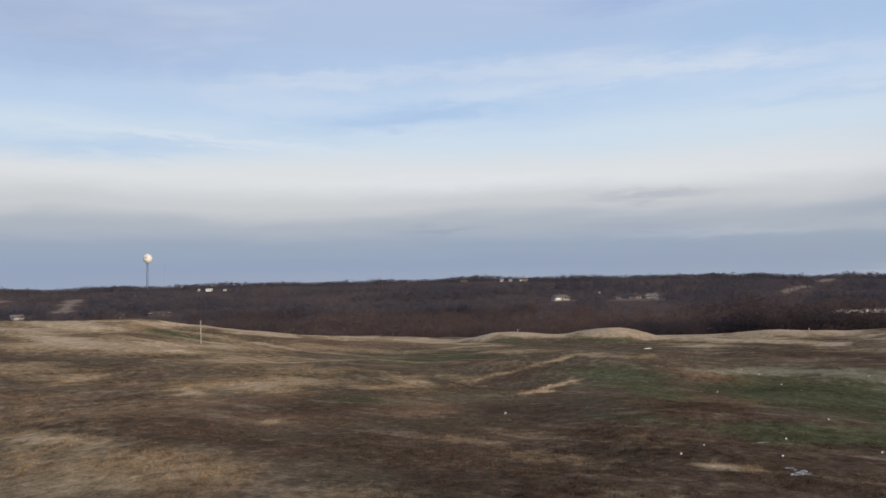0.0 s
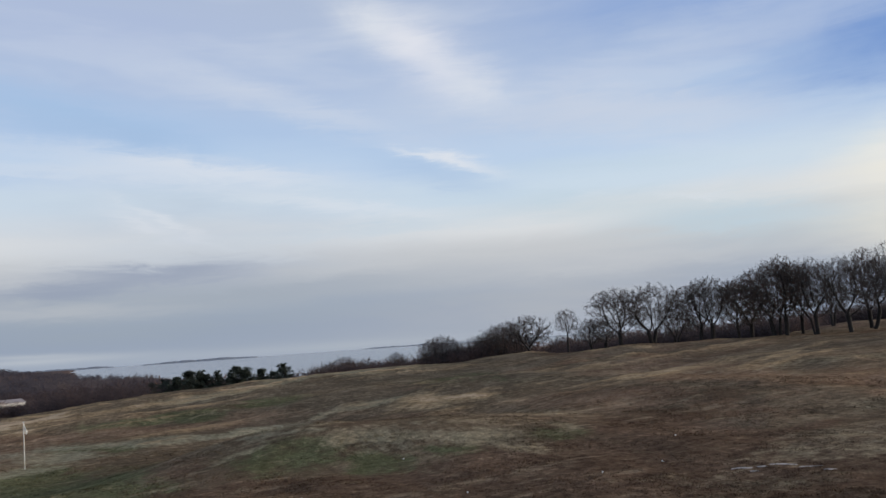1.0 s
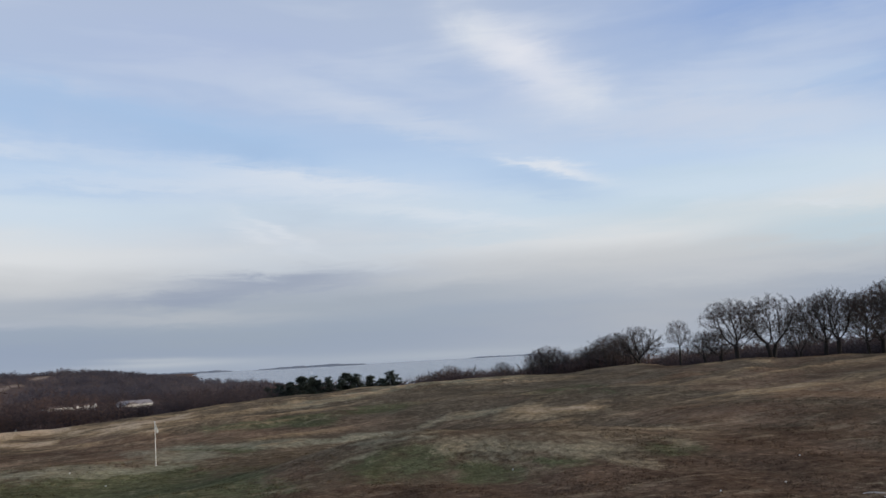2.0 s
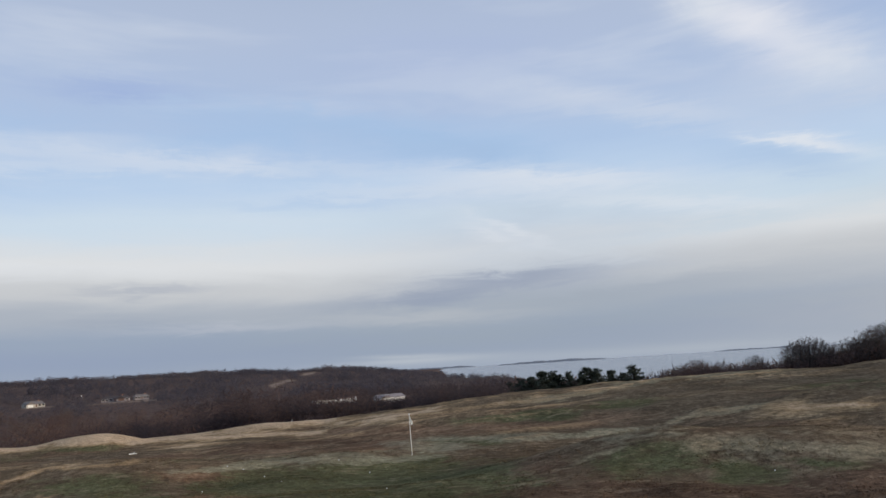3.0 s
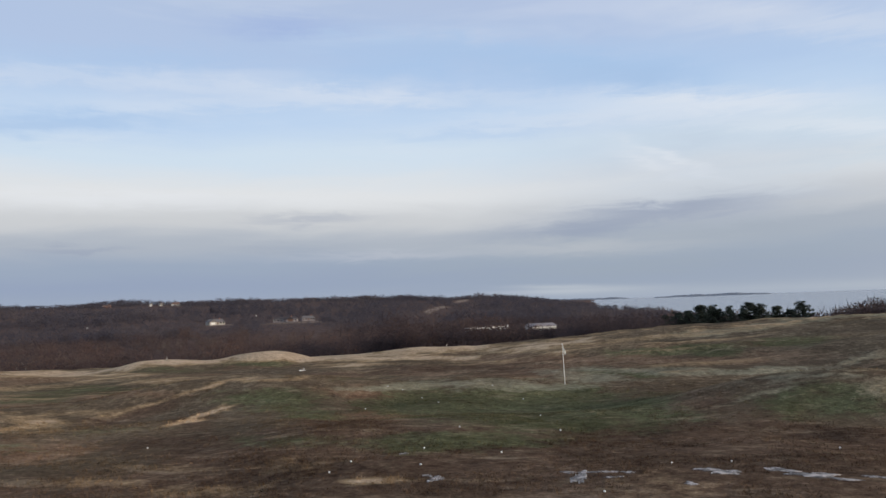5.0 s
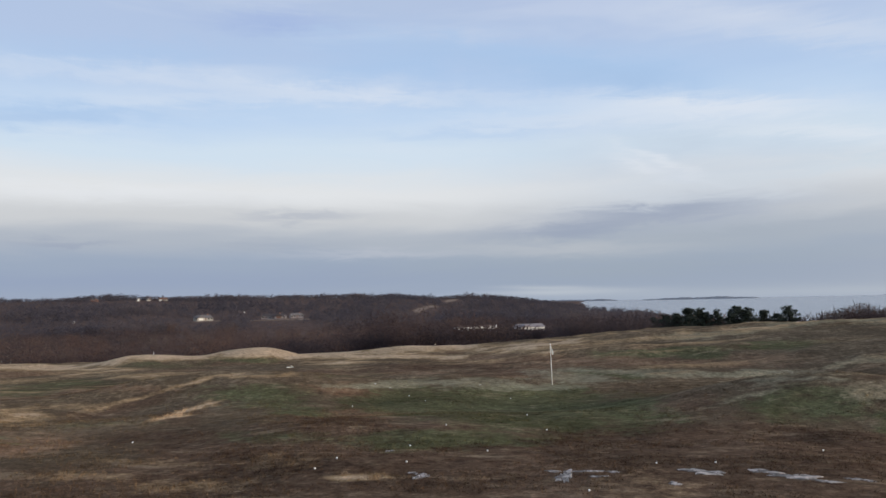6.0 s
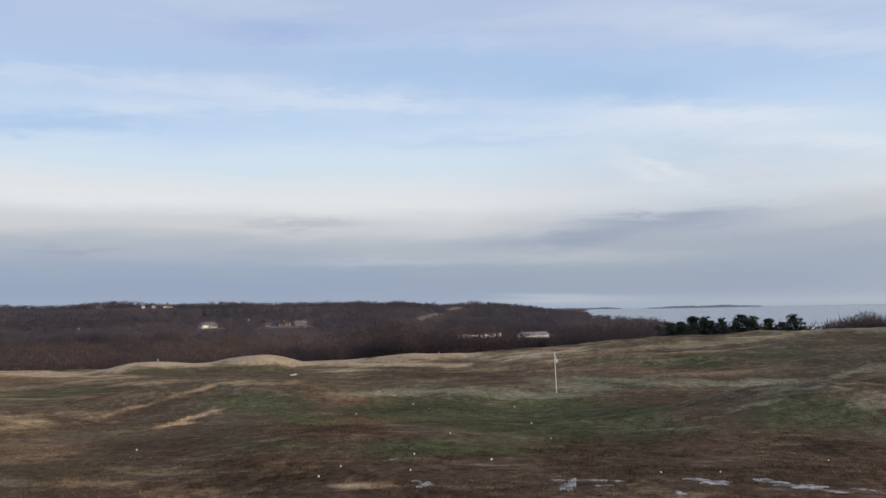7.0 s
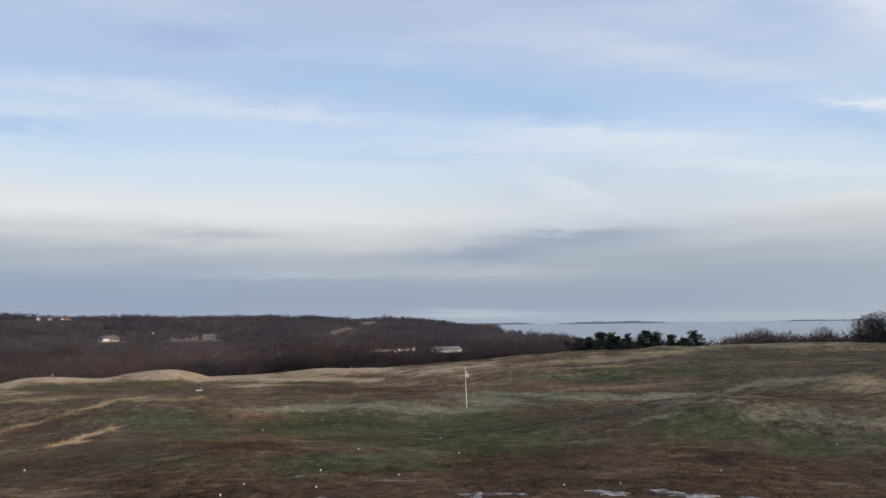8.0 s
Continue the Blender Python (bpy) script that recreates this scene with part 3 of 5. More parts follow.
STRAW_D = [
    (-0.2, -4.04, 3.2, 0.12, 0.03, 0.4), (-0.5, -3.75, 2.5, 0.12, 0.01, 0.6), (-3.5, -3.41, 2.4, 0.16, -0.03, 0.5), (-8.9, -3.13, 2.5, 0.12, -0.05, 0.6), (-12.2, -2.86, 2.1, 0.16, -0.08, 0.9),
    (-13.4, -3.96, 1.7, 0.12, -0.04, 0.5), (-14.1, -7.23, 3.3, 0.2, -0.22, 0.5), (-16, -2.4, 2.1, 0.12, -0.12, 0.8), (-16.8, -3.14, 2.5, 0.12, -0.04, 0.4), (-17.5, -6.02, 3.7, 0.2, -0.14, 0.5),
    (-19, -2.04, 3.3, 0.16, -0.04, 0.5), (-20.9, -4.87, 2.5, 0.12, -0.19, 0.7), (-23.9, -1.92, 4.8, 0.24, 0.01, 0.45), (-24, -7.52, 2.4, 0.31, 0.04, 0.5), (-24.8, -6.76, 4, 0.47, 0.04, 0.7),
    (-25, -4.19, 2.4, 0.16, -0.07, 0.8)]
STRAW_E = [
    (-28.8, -6.12, 5.8, 0.16, 0.04, 0.4), (-28.9, -4.77, 4.6, 0.31, -0.01, 0.4), (-29.7, -4.21, 3.4, 0.23, 0.04, 0.7), (-31.4, -7.17, 3.7, 0.46, 0.08, 0.65), (-33.3, -6.98, 1.7, 0.24, 0.12, 0.5),
    (-34.3, -7.79, 2.2, 0.37, 0.12, 0.5), (-37.9, -5.87, 2.9, 0.24, 0.06, 0.4), (-38.3, -6.71, 1.7, 0.16, 0.06, 0.6), (-42.6, -3.51, 6.1, 0.33, 0.01, 0.35), (-49.5, -3.52, 5.9, 0.24, 0.06, 0.3),
    (-50.6, -11.69, 7.6, 0.93, 0.01, 0.35), (-55.2, -3.24, 2.9, 0.31, -0.05, 0.4), (-56.5, -8.44, 5.4, 1.12, -0.09, 0.45), (-60.3, -5.93, 4.1, 0.55, -0.08, 0.4), (-60.6, -2.96, 3.4, 0.22, -0, 0.5)]
STRAW_AT = STRAW_A + STRAW_B + STRAW_C + STRAW_D + STRAW_E
GREEN_A = [
    (58.7, -5.95, 3.1, 0.26, -0.03, 0.4), (51.7, -2.64, 2.3, 0.32, 0.04, 0.5), (50.8, -6.68, 1.5, 0.31, 0.06, 0.4), (44.9, -6.01, 4.8, 0.32, 0.05, 0.3), (37.6, -8.33, 3.8, 0.33, 0.13, 0.35),
    (34, -5.38, 5, 0.62, 0.02, 0.45), (31.8, -5, 4.1, 0.22, 0.06, 0.4), (30.1, -7.92, 3.5, 0.3, 0.08, 0.35), (26.4, -4.14, 2.2, 0.2, 0.05, 0.4), (20.7, -3.99, 2.4, 0.2, 0.04, 0.5),
    (19.6, -6.65, 3.6, 0.72, 0.05, 0.7)]
GREEN_B = [
    (18.1, -9.49, 4, 0.39, 0.05, 0.5), (17.6, -7.53, 2.4, 0.56, 0.04, 0.6), (13.8, -5.45, 2.5, 0.2, 0.03, 0.3), (8.2, -10.06, 5.4, 0.56, 0.02, 0.8), (4.3, -7.51, 7.5, 0.89, 0.01, 0.85),
    (-0.1, -7.75, 4.7, 0.96, 0.09, 0.8), (-0.2, -8.36, 4.9, 1, 0, 0.8), (-5, -5.61, 2.4, 0.28, 0.08, 0.7), (-6.6, -8.31, 3.7, 0.97, 0.08, 0.6), (-7.1, -4.16, 2.5, 0.28, -0.03, 0.6),
    (-11.7, -4.06, 2.1, 0.29, 0.06, 0.7)]
GREEN_C = [
    (-16.8, -3.55, 2.5, 0.29, -0.04, 0.5), (-18.6, -7.88, 3.7, 0.87, 0.05, 0.65), (-20, -6.95, 2.4, 0.59, 0.05, 0.6), (-24.2, -8.39, 2.4, 0.39, 0.1, 0.8), (-25.5, -8.74, 2.4, 0.46, 0.03, 0.7),
    (-29.1, -2.8, 5.8, 0.4, 0.05, 0.3), (-29.9, -7.92, 2.1, 0.32, 0.08, 0.5), (-33, -3.27, 5, 0.25, 0.02, 0.35), (-37.4, -7.46, 2.1, 0.32, 0.06, 0.6), (-39.3, -3.3, 3.7, 0.33, 0.07, 0.3),
    (-55.2, -3.82, 2.2, 0.31, 0.05, 0.3)]
GREEN_AT = GREEN_A + GREEN_B + GREEN_C
# dark brown turf, and the shade on the mounds' left flanks painted with it
BARE_SHADE_A = [
    (60.6, -8.32, 2.3, 0.29, -0.01, 0.5), (55.7, -6.92, 4.7, 0.23, -0.01, 0.6), (51.8, -9.68, 6, 0.96, 0.08, 0.6), (47.3, -10.79, 3.9, 1.16, 0.07, 0.7), (42.6, -8.32, 5.7, 0.8, 0.05, 0.6),
    (40.4, -11.2, 6.2, 1.58, 0.05, 0.75), (33, -13.03, 6.3, 1.57, 0.02, 0.7), (29.1, -6.88, 2.9, 0.53, -0.14, 0.6), (28.4, -8.99, 5.4, 0.56, 0.08, 0.5), (25.4, -7.89, 2.3, 0.54, -0.14, 0.6),
    (20.9, -10.69, 5.9, 0.38, 0.06, 0.55), (16.4, -8.19, 2.4, 0.32, 0.04, 0.5), (14, -8.49, 2.5, 0.4, 0.04, 0.5), (14, -9.09, 6.2, 0.32, 0.04, 0.55), (7.9, -4.98, 6.7, 0.41, 0.02, 0.5),
    (3.3, -11.72, 8.2, 0.47, 0.01, 0.6)]
BARE_SHADE_B = [
    (2.1, -5.37, 3.8, 0.33, 0.01, 0.55), (-10.7, -7.82, 2.5, 0.71, -0.12, 0.6), (-15.8, -7.73, 2.5, 0.59, -0.23, 0.5), (-17.6, -4.82, 3.7, 0.32, -0.04, 0.5), (-21.4, -10.34, 10, 0.76, 0.04, 0.7),
    (-25.7, -5.42, 4, 0.24, -0.06, 0.5), (-28.7, -7.67, 1.5, 0.31, 0.03, 0.5), (-30.6, -10.33, 4.1, 0.97, 0.08, 0.6), (-33.1, -9.81, 5.5, 0.92, 0, 0.7), (-38.9, -9.34, 6.2, 1.18, 0.06, 0.7),
    (-42.8, -11.47, 4, 0.96, 0.04, 0.6), (-45.2, -7.29, 6, 0.99, 0.05, 0.6), (-47.4, -5.01, 6, 0.4, 0.05, 0.4), (-48.9, -9.39, 3.5, 0.46, 0.03, 0.7), (-52.2, -7.76, 4.5, 0.19, -0.12, 0.6),
    (-61, -7.77, 2.7, 0.36, -0.1, 0.4)]
BARE_SHADE_AT = BARE_SHADE_A + BARE_SHADE_B
RUST_A = [
    (47.9, -8.23, 5.5, 0.71, 0.06, 0.5), (41, -3.94, 2.1, 0.25, 0.03, 0.7), (37.2, -3.89, 2.9, 0.17, 0.08, 0.6), (36, -8.79, 2.5, 0.41, 0.13, 0.5), (34.9, -5.71, 2.6, 0.29, 0.07, 0.45),
    (30.2, -5.66, 3.4, 0.21, 0.02, 0.5), (29.1, -5.63, 4.7, 0.15, 0.06, 0.55), (12.7, -8.25, 1.7, 0.32, 0.03, 0.9), (12.6, -6.51, 3.7, 0.29, 0.09, 0.8)]
RUST_B = [
    (9.7, -6.92, 1.3, 0.16, 0.07, 0.8), (1.8, -4.39, 2.3, 0.31, -0.02, 0.4), (-0.2, -5.42, 2.8, 0.24, 0.04, 0.5), (-0.4, -5.72, 1.7, 0.2, 0.01, 0.4), (-7.1, -4.84, 4.9, 0.24, 0.02, 0.6),
    (-14.2, -4.62, 5, 0.41, -0.02, 0.5), (-41.3, -5.07, 4.9, 0.41, 0.01, 0.35), (-47.5, -3.4, 4.8, 0.48, 0.06, 0.4), (-58.7, -4.38, 4.2, 0.38, 0.04, 0.35)]
RUST_AT = RUST_A + RUST_B
PALE_A = [
    (8, -6.14, 5, 0.21, 0.02, 0.7), (3.8, -6.01, 2.5, 0.16, 0.01, 0.5), (2.1, -6.44, 3.7, 0.29, 0.01, 0.6), (-3.4, -5.88, 3.6, 0.32, 0.08, 0.5), (-7.1, -5.45, 4.5, 0.2, 0.02, 0.6),
    (-14.2, -5.55, 4.1, 0.2, -0.02, 0.65), (-17.5, -5.9, 3.3, 0.16, -0.09, 0.5)]
PALE_AT = PALE_A


# grass and earth laid open in the far woods: azimuth, distance, across, along
CUT = [(8.25, 890, 4.5, 36), (7.95, 940, 4.5, 40), (7.6, 985, 5, 42), (7.2, 1030, 4.5, 40), (6.1, 1270, 5, 44), (5.8, 1330, 6, 46), (5.55, 1375, 5, 36)]
GLADE = [(59.1, 820, 6, 34), (58.9, 880, 5, 36), (58.7, 960, 7, 42), (58.5, 1040, 9, 42), (58.3, 1105, 8, 34), (62.6, 1130, 8, 40)]
PALE_GROUND = CUT + GLADE + [(18.2, 775, 26, 10), (23.6, 780, 12, 8)]


def openings(x, y):
    """How far inside an opening of the far woods, 0 to 1."""
    wx, wy = x + fbm(x / 16, y / 16, 2, 71) * 8, y + fbm(x / 16, y / 16, 2, 77) * 12
    inside = np.zeros_like(x)
    for a, dist, wide, deep in PALE_GROUND:
        cx, cy = at(a, dist)
        ux, uy = cx / dist, cy / dist
        along, across = (wx - cx) * ux + (wy - cy) * uy, (wx - cx) * uy - (wy - cy) * ux
        inside = np.maximum(inside, np.exp(-0.5 * ((along / deep) ** 2 + (across / wide) ** 2)))
    return inside


def patchwork(az, el, x, y, r, patches, seed):
    """How strongly the patches of one kind cover the ground, with frayed edges."""
    az = az + fbm(x / 3, y / 3, 4, seed) * (0.9 + 45 / r)
    el = el + fbm(x / 2.2, y / 2.2, 4, seed + 20) * (0.16 + 10 / r)
    m = np.zeros_like(x)
    for a, e, wide, deep, lean, s in patches:
        u, v = az - a, el - e
        q = (u / wide) ** 2 + ((v - lean * u) / deep) ** 2
        m = np.maximum(m, s * np.exp(-0.34 * q - 0.05 * q * q))
    return m * (1.2 + 0.4 * smooth(r, 70, 95))


def wear_at(x, y, z):
    """Rust-red thatch and pale grey grass, as a second layer."""
    r, az = np.hypot(x, y), np.degrees(np.arctan2(-x, y))
    el = np.degrees(np.arctan2(z - EYE, r))
    rust, pale = patchwork(az, el, x, y, r, RUST_AT, 14), patchwork(az, el, x, y, r, PALE_AT, 17)
    rust = np.clip(rust + 0.32 * smooth(fbm(x / 7, y / 7, 4, 91), 0.12, 0.4), 0, 1)
    rust = np.clip(rust + 0.42 * smooth(az, 32, 46), 0, 1)
    pale = np.maximum(pale, 0.75 * smooth(-az, 0, 12) * patchwork(az, el, x, y, r, STRAW_AT, 3))
    pale = pale * 1.25
    rust = np.clip(rust + 0.26 * smooth(r, 40, 52) * (1 - smooth(np.abs(az - 14), 18, 28)) + 0.32 * smooth(-az, 26, 40), 0, 1)
    return np.stack([rust, np.clip(pale, 0, 1), smooth(openings(x, y), 0.3, 0.7), np.ones_like(x)], 1)


def masks_at(x, y, z):
    out = []
    r, az = np.hypot(x, y), np.degrees(np.arctan2(-x, y))
    el = np.degrees(np.arctan2(z - EYE, r))
    for seed, patches in ((3, STRAW_AT), (6, GREEN_AT), (8, BARE_SHADE_AT)):
        m = patchwork(az, el, x, y, r, patches, seed)
        out.append(np.clip(m + fbm(x / 9, y / 9, 4, seed + 40) * 0.30, 0, 1))
    out[0] = out[0] * (1 - 0.5 * smooth(-az, 0, 12))
    wave = relief(x, y)
    out[0] = np.clip(out[0] + 0.22 * smooth(wave, 0.16, 0.36) - 0.08 * smooth(-wave, 0.02, 0.25), 0, 1)
    out[1] = np.clip(out[1] + 0.12 * smooth(-wave, 0.02, 0.25), 0, 1)
    ridge, open_field = swales(x, y), smooth(r, 38, 55)
    out[2] = out[2] + 0.22 * smooth(-az, 26, 40)
    out[0] = np.clip(out[0] + open_field * (0.55 * smooth(ridge, 0.10, 0.30) - 0.25 * smooth(-ridge, 0.0, 0.3)) + 0.16 * smooth(az, 38, 48) + 0.16 * smooth(r, 42, 55) * (1 - smooth(np.abs(az - 10), 20, 28)), 0, 1)
    out[2] = out[2] + (1 - smooth(r, 20, 30)) * (0.85 * smooth(-az, 0, 18) + 0.75 * smooth(-az, -36, -22) * (1 - smooth(-az, 0, 18)))
    out[2] = np.clip(out[2] + open_field * 0.45 * smooth(-ridge, 0.02, 0.30), 0, 1)
    woods = smooth(r, np.interp(az, RIM_AZ, RIM_D) + 12, np.interp(az, RIM_AZ, RIM_D) + 40) * (1 - smooth(-az, 54, 60) * (1 - smooth(r, 170, 210)))
    woods = np.minimum(woods, 1 - smooth(openings(x, y), 0.35, 0.75))
    out.append(woods)
    return np.stack(out, 1)


def build_ground():
    az = np.concatenate([np.arange(-72, 72, 0.18), np.arange(72, 288, 6.0)])
    rings = [0.03]
    while rings[-1] < 4950:
        r = rings[-1]
        rings.append(r * (1.15 if r < 10 else 1.010 if r < 130 else 1.026))
    rings = np.array(rings)
    a, r = np.meshgrid(np.radians(az), rings)
    x, y = (-np.sin(a) * r).ravel(), (np.cos(a) * r).ravel()
    z = height(x, y)
    m, n = len(az), len(rings)
    i, j = np.meshgrid(np.arange(n - 1), np.arange(m), indexing="ij")
    k = (j + 1) % m
    quads = np.stack([i * m + j, i * m + k, (i + 1) * m + k, (i + 1) * m + j], -1).reshape(-1, 4)
    verts = np.stack([x, y, z], 1)
    masks = masks_at(x, y, z)
    ob = tri_object("ground", verts, quads[:, ::-1], TURF, masks)
    wear = ob.data.color_attributes.new("wear", "FLOAT_COLOR", "POINT")
    wear.data.foreach_set("color", wear_at(x, y, z).astype(np.float32).ravel())
    ob.data.polygons.foreach_set("use_smooth", [True] * len(ob.data.polygons))
    return tagged(ob, "rolling field of dormant brown, straw and green turf", "ground", kind="structure")


ground = build_ground()


def build_lake():
    rows = []
    for r in np.geomspace(560, 4900, 34):
        rows.append([(*at(a, r), -19.2) for a in np.linspace(4, -72, 40)])
    verts = [v for row in rows for v in row]
    faces = [(i * 40 + j, i * 40 + j + 1, (i + 1) * 40 + j + 1, (i + 1) * 40 + j) for i in range(33) for j in range(39)]
    return tagged(mesh_object("water", verts, faces, WATER), "wide lake, thin mist put into its pale colour", "lake", kind="structure")


build_lake()


# ---- woods ----
def blade(p, q, w, side):
    return [p - side * w, p + side * w, q]


def bare_tree(seed, twigs, width, low=0.0):
    """A small leafless tree of thin tapering slivers, a unit high, its crown a few joined domes."""
    rnd = random.Random(seed)
    tris = []
    for a in (0.0, 1.57):
        side = Vector((math.cos(a), math.sin(a), 0))
        tris.append(blade(Vector((0, 0, -0.05)), Vector((0, 0, 0.7)), 0.018, side))
    domes = []
    for k in range(rnd.randint(3, 5)):
        a = rnd.uniform(0, 6.283)
        s = rnd.uniform(0.16, 0.27)
        off = rnd.uniform(0.05, 0.26)
        domes.append((Vector((math.cos(a) * off, math.sin(a) * off, rnd.uniform(0.42 - low, 0.95 - s))), s))
    domes.append((Vector((0, 0, 0.70)), 0.26))
    for k in range(twigs):
        c, s = domes[k % len(domes)]
        d = Vector((rnd.gauss(0, 1), rnd.gauss(0, 1), rnd.gauss(0.15, 0.9))).normalized()
        p = c + d * s * rnd.uniform(0.35, 0.95)
        q = p + (d * 0.5 + Vector((rnd.gauss(0, .6), rnd.gauss(0, .6), rnd.gauss(0.1, .6)))) * rnd.uniform(0.05, 0.10)
        side = Vector((rnd.uniform(-1, 1), rnd.uniform(-1, 1), rnd.uniform(-.8, .8))).normalized()
        tris.append(blade(p, q, rnd.uniform(0.5, 1.4) * width, side))
    for k in range(int(twigs * 0.3 * (low > 0))):  # undergrowth
        p = Vector((rnd.uniform(-.32, .32), rnd.uniform(-.32, .32), rnd.uniform(0.0, 0.3)))
        q = p + Vector((rnd.uniform(-1, 1), rnd.uniform(-1, 1), rnd.uniform(0, 1.5))) * 0.11
        tris.append(blade(p, q, rnd.uniform(0.5, 1.4) * width, Vector((rnd.uniform(-1, 1), rnd.uniform(-1, 1), 0)).normalized()))
    return np.array([[tuple(v) for v in t] for t in tris])


# far, middle and near kinds
TREE_KINDS = [bare_tree(s, 60, 0.044, 0.15) for s in range(10)] + [bare_tree(s, 120, 0.0105, 0.12) for s in range(20, 30)] + [bare_tree(s, 330, 0.0065) for s in range(40, 50)]


def scatter_woods(name, spots, mat, label, seed=0, shift=0.0):
    """spots: x, y, z, height, kind, turn."""
    chunks, tones = [], []
    rnd = np.random.RandomState(seed)
    xs, ys = np.array([s[0] for s in spots]), np.array([s[1] for s in spots])
    tone = np.clip(0.45 + shift + fbm(xs / 48, ys / 48, 3, 33) * 0.9 + rnd.normal(0, 0.17, len(spots)), 0, 1)
    tall = np.array([s[4] >= 20 for s in spots])
    tone = np.where(tall, np.clip(tone + 0.08 + rnd.normal(0, 0.16, len(spots)), 0, 1), tone)
    for (x, y, z, h, kind, turn), k in zip(spots, tone):
        t = TREE_KINDS[kind]
        c, s = math.cos(turn), math.sin(turn)
        v = t * h * np.array([1.4, 1.4, 1.0])
        chunks.append(np.stack([v[..., 0] * c - v[..., 1] * s + x, v[..., 0] * s + v[..., 1] * c + y, v[..., 2] + z], -1))
        tones.append(np.full(t.shape[0] * 3, k))
    v, k = np.concatenate(chunks).reshape(-1, 3), np.concatenate(tones)
    ob = tri_object(name, v, np.arange(len(v)).reshape(-1, 3), mat, np.stack([k, k, k, np.ones_like(k)], 1), "tone")
    return tagged(ob, label, "woods", kind="stuff")


CLEARINGS = [(23.8, 800, 13, 12), (18.3, 800, 25, 12), (27.4, 1425, 26, 8), (4, 480, 15, 5), (0, 480, 11, 5), (49.3, 1300, 22, 14), (61.6, 690, 11, 10), (52.8, 700, 14, 12)] + [(a, r, w + 4, d + 22) for a, r, w, d in CUT + GLADE]


def woods_spots(count, az0, az1, r0, r1, h0, h1, seed, kind=0):
    rnd = np.random.RandomState(seed)
    az, u = rnd.uniform(az0, az1, count), rnd.rand(count)
    r = r0 * (r1 / r0) ** u
    x, y = -np.sin(np.radians(az)) * r, np.cos(np.radians(az)) * r
    keep = np.ones(count, bool)
    for a, d, wide, deep in CLEARINGS:
        cx, cy = at(a, d)
        ux, uy = cx / d, cy / d
        along, across = (x - cx) * ux + (y - cy) * uy, (x - cx) * uy - (y - cy) * ux
        keep &= ~((np.abs(across) < wide) & (along > -deep) & (along < deep))
    z = height(x, y)
    keep &= z > -18.9
    h = rnd.uniform(h0, h1, count) * (1 + 0.9 * fbm(x / 70, y / 70, 2, 12)) * np.where(rnd.rand(count) < 0.05, 1.2, 1.0) * (1 - 0.4 * smooth(-az, 3, 12))
    low = np.zeros(count, bool)
    for a, d, wide, deep in CLEARINGS:  # low scrub on the slope below each clearing
        cx, cy = at(a, d)
        ux, uy = cx / d, cy / d
        along, across = (x - cx) * ux + (y - cy) * uy, (x - cx) * uy - (y - cy) * ux
        low |= (np.abs(across) < wide * 1.15) & (along < 0) & (along > -260)
    h = np.where(low, h * 0.45, h)
    return [(x[i], y[i], z[i] - (0.3 if r[i] < 600 else 1.4), h[i], kind + rnd.randint(10), rnd.uniform(0, 6.28)) for i in np.flatnonzero(keep)]


scatter_woods("woods", woods_spots(6200, -14, 72, 205, 620, 6.0, 9.0, 1, 10) + woods_spots(560, 1, 72, 198, 290, 9.5, 13.0, 6, 20) + woods_spots(1700, -48, -13, 205, 720, 5.5, 8.0, 4, 10),
              TWIGS, "leafless brown winter trees filling the valley below the field", 1, 0.06)
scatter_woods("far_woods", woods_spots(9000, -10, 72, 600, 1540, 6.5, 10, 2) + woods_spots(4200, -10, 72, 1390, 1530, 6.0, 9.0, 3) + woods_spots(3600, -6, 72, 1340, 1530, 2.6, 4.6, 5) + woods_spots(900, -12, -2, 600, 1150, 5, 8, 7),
              HAZED_TWIGS, "leafless woods covering the far ridge, haze in their grey colour", 2)


def shrub_row(count, az0, az1, r0, r1, h0, h1, seed):
    rnd = random.Random(seed)
    out = []
    for k in range(count):
        x, y = at(rnd.uniform(az0, az1), rnd.uniform(r0, r1))
        out.append((x, y, ground_z(x, y) - 0.3, rnd.uniform(h0, h1), 10 + rnd.randrange(10), rnd.uniform(0, 6.28)))
    return out


scatter_woods("shrubs", shrub_row(60, -1.6, 5.8, 446, 470, 7.6, 8.8, 11) + shrub_row(330, 1.8, 6.6, 448, 472, 5.3, 6.5, 9) + shrub_row(290, -2.2, 1.9, 448, 472, 5.3, 6.5, 10), TWIGS, "bare shrubs in front of the low white buildings", 3)


def spot(az, el, eye=(0.0, 0.0, 5.0), r0=9.0, r1=300.0):
    """Where the sight line at that azimuth and elevation first meets the ground."""
    v = toward(az, el)
    r = np.arange(r0, r1, 0.05 if r1 < 400 else 1.0)
    x, y, z = eye[0] + v.x * r, eye[1] + v.y * r, eye[2] + v.z * r
    under = np.flatnonzero(z < height(x, y))
    k = under[0] if len(under) else len(r) - 1
    return float(x[k]), float(y[k]), ground_z(x[k], y[k])


def thing(name, label, category, group=""):
    return tagged(new(name), label, category, group)


# brush behind the field's rim, at the height that it shows over it
BRUSH_AZ = [-68, -64.3, -62.6, -60, -55.6, -51.8, -49.8, -47.4, -43.7, -40.8, -38.7, -36, -34.2, -32.8, -31.1, -29.5, -28.6, -27.7, -26, -24.4, -22.4, -21.4, -20.5, -19.3, -18, -11, -8, -4, -2]
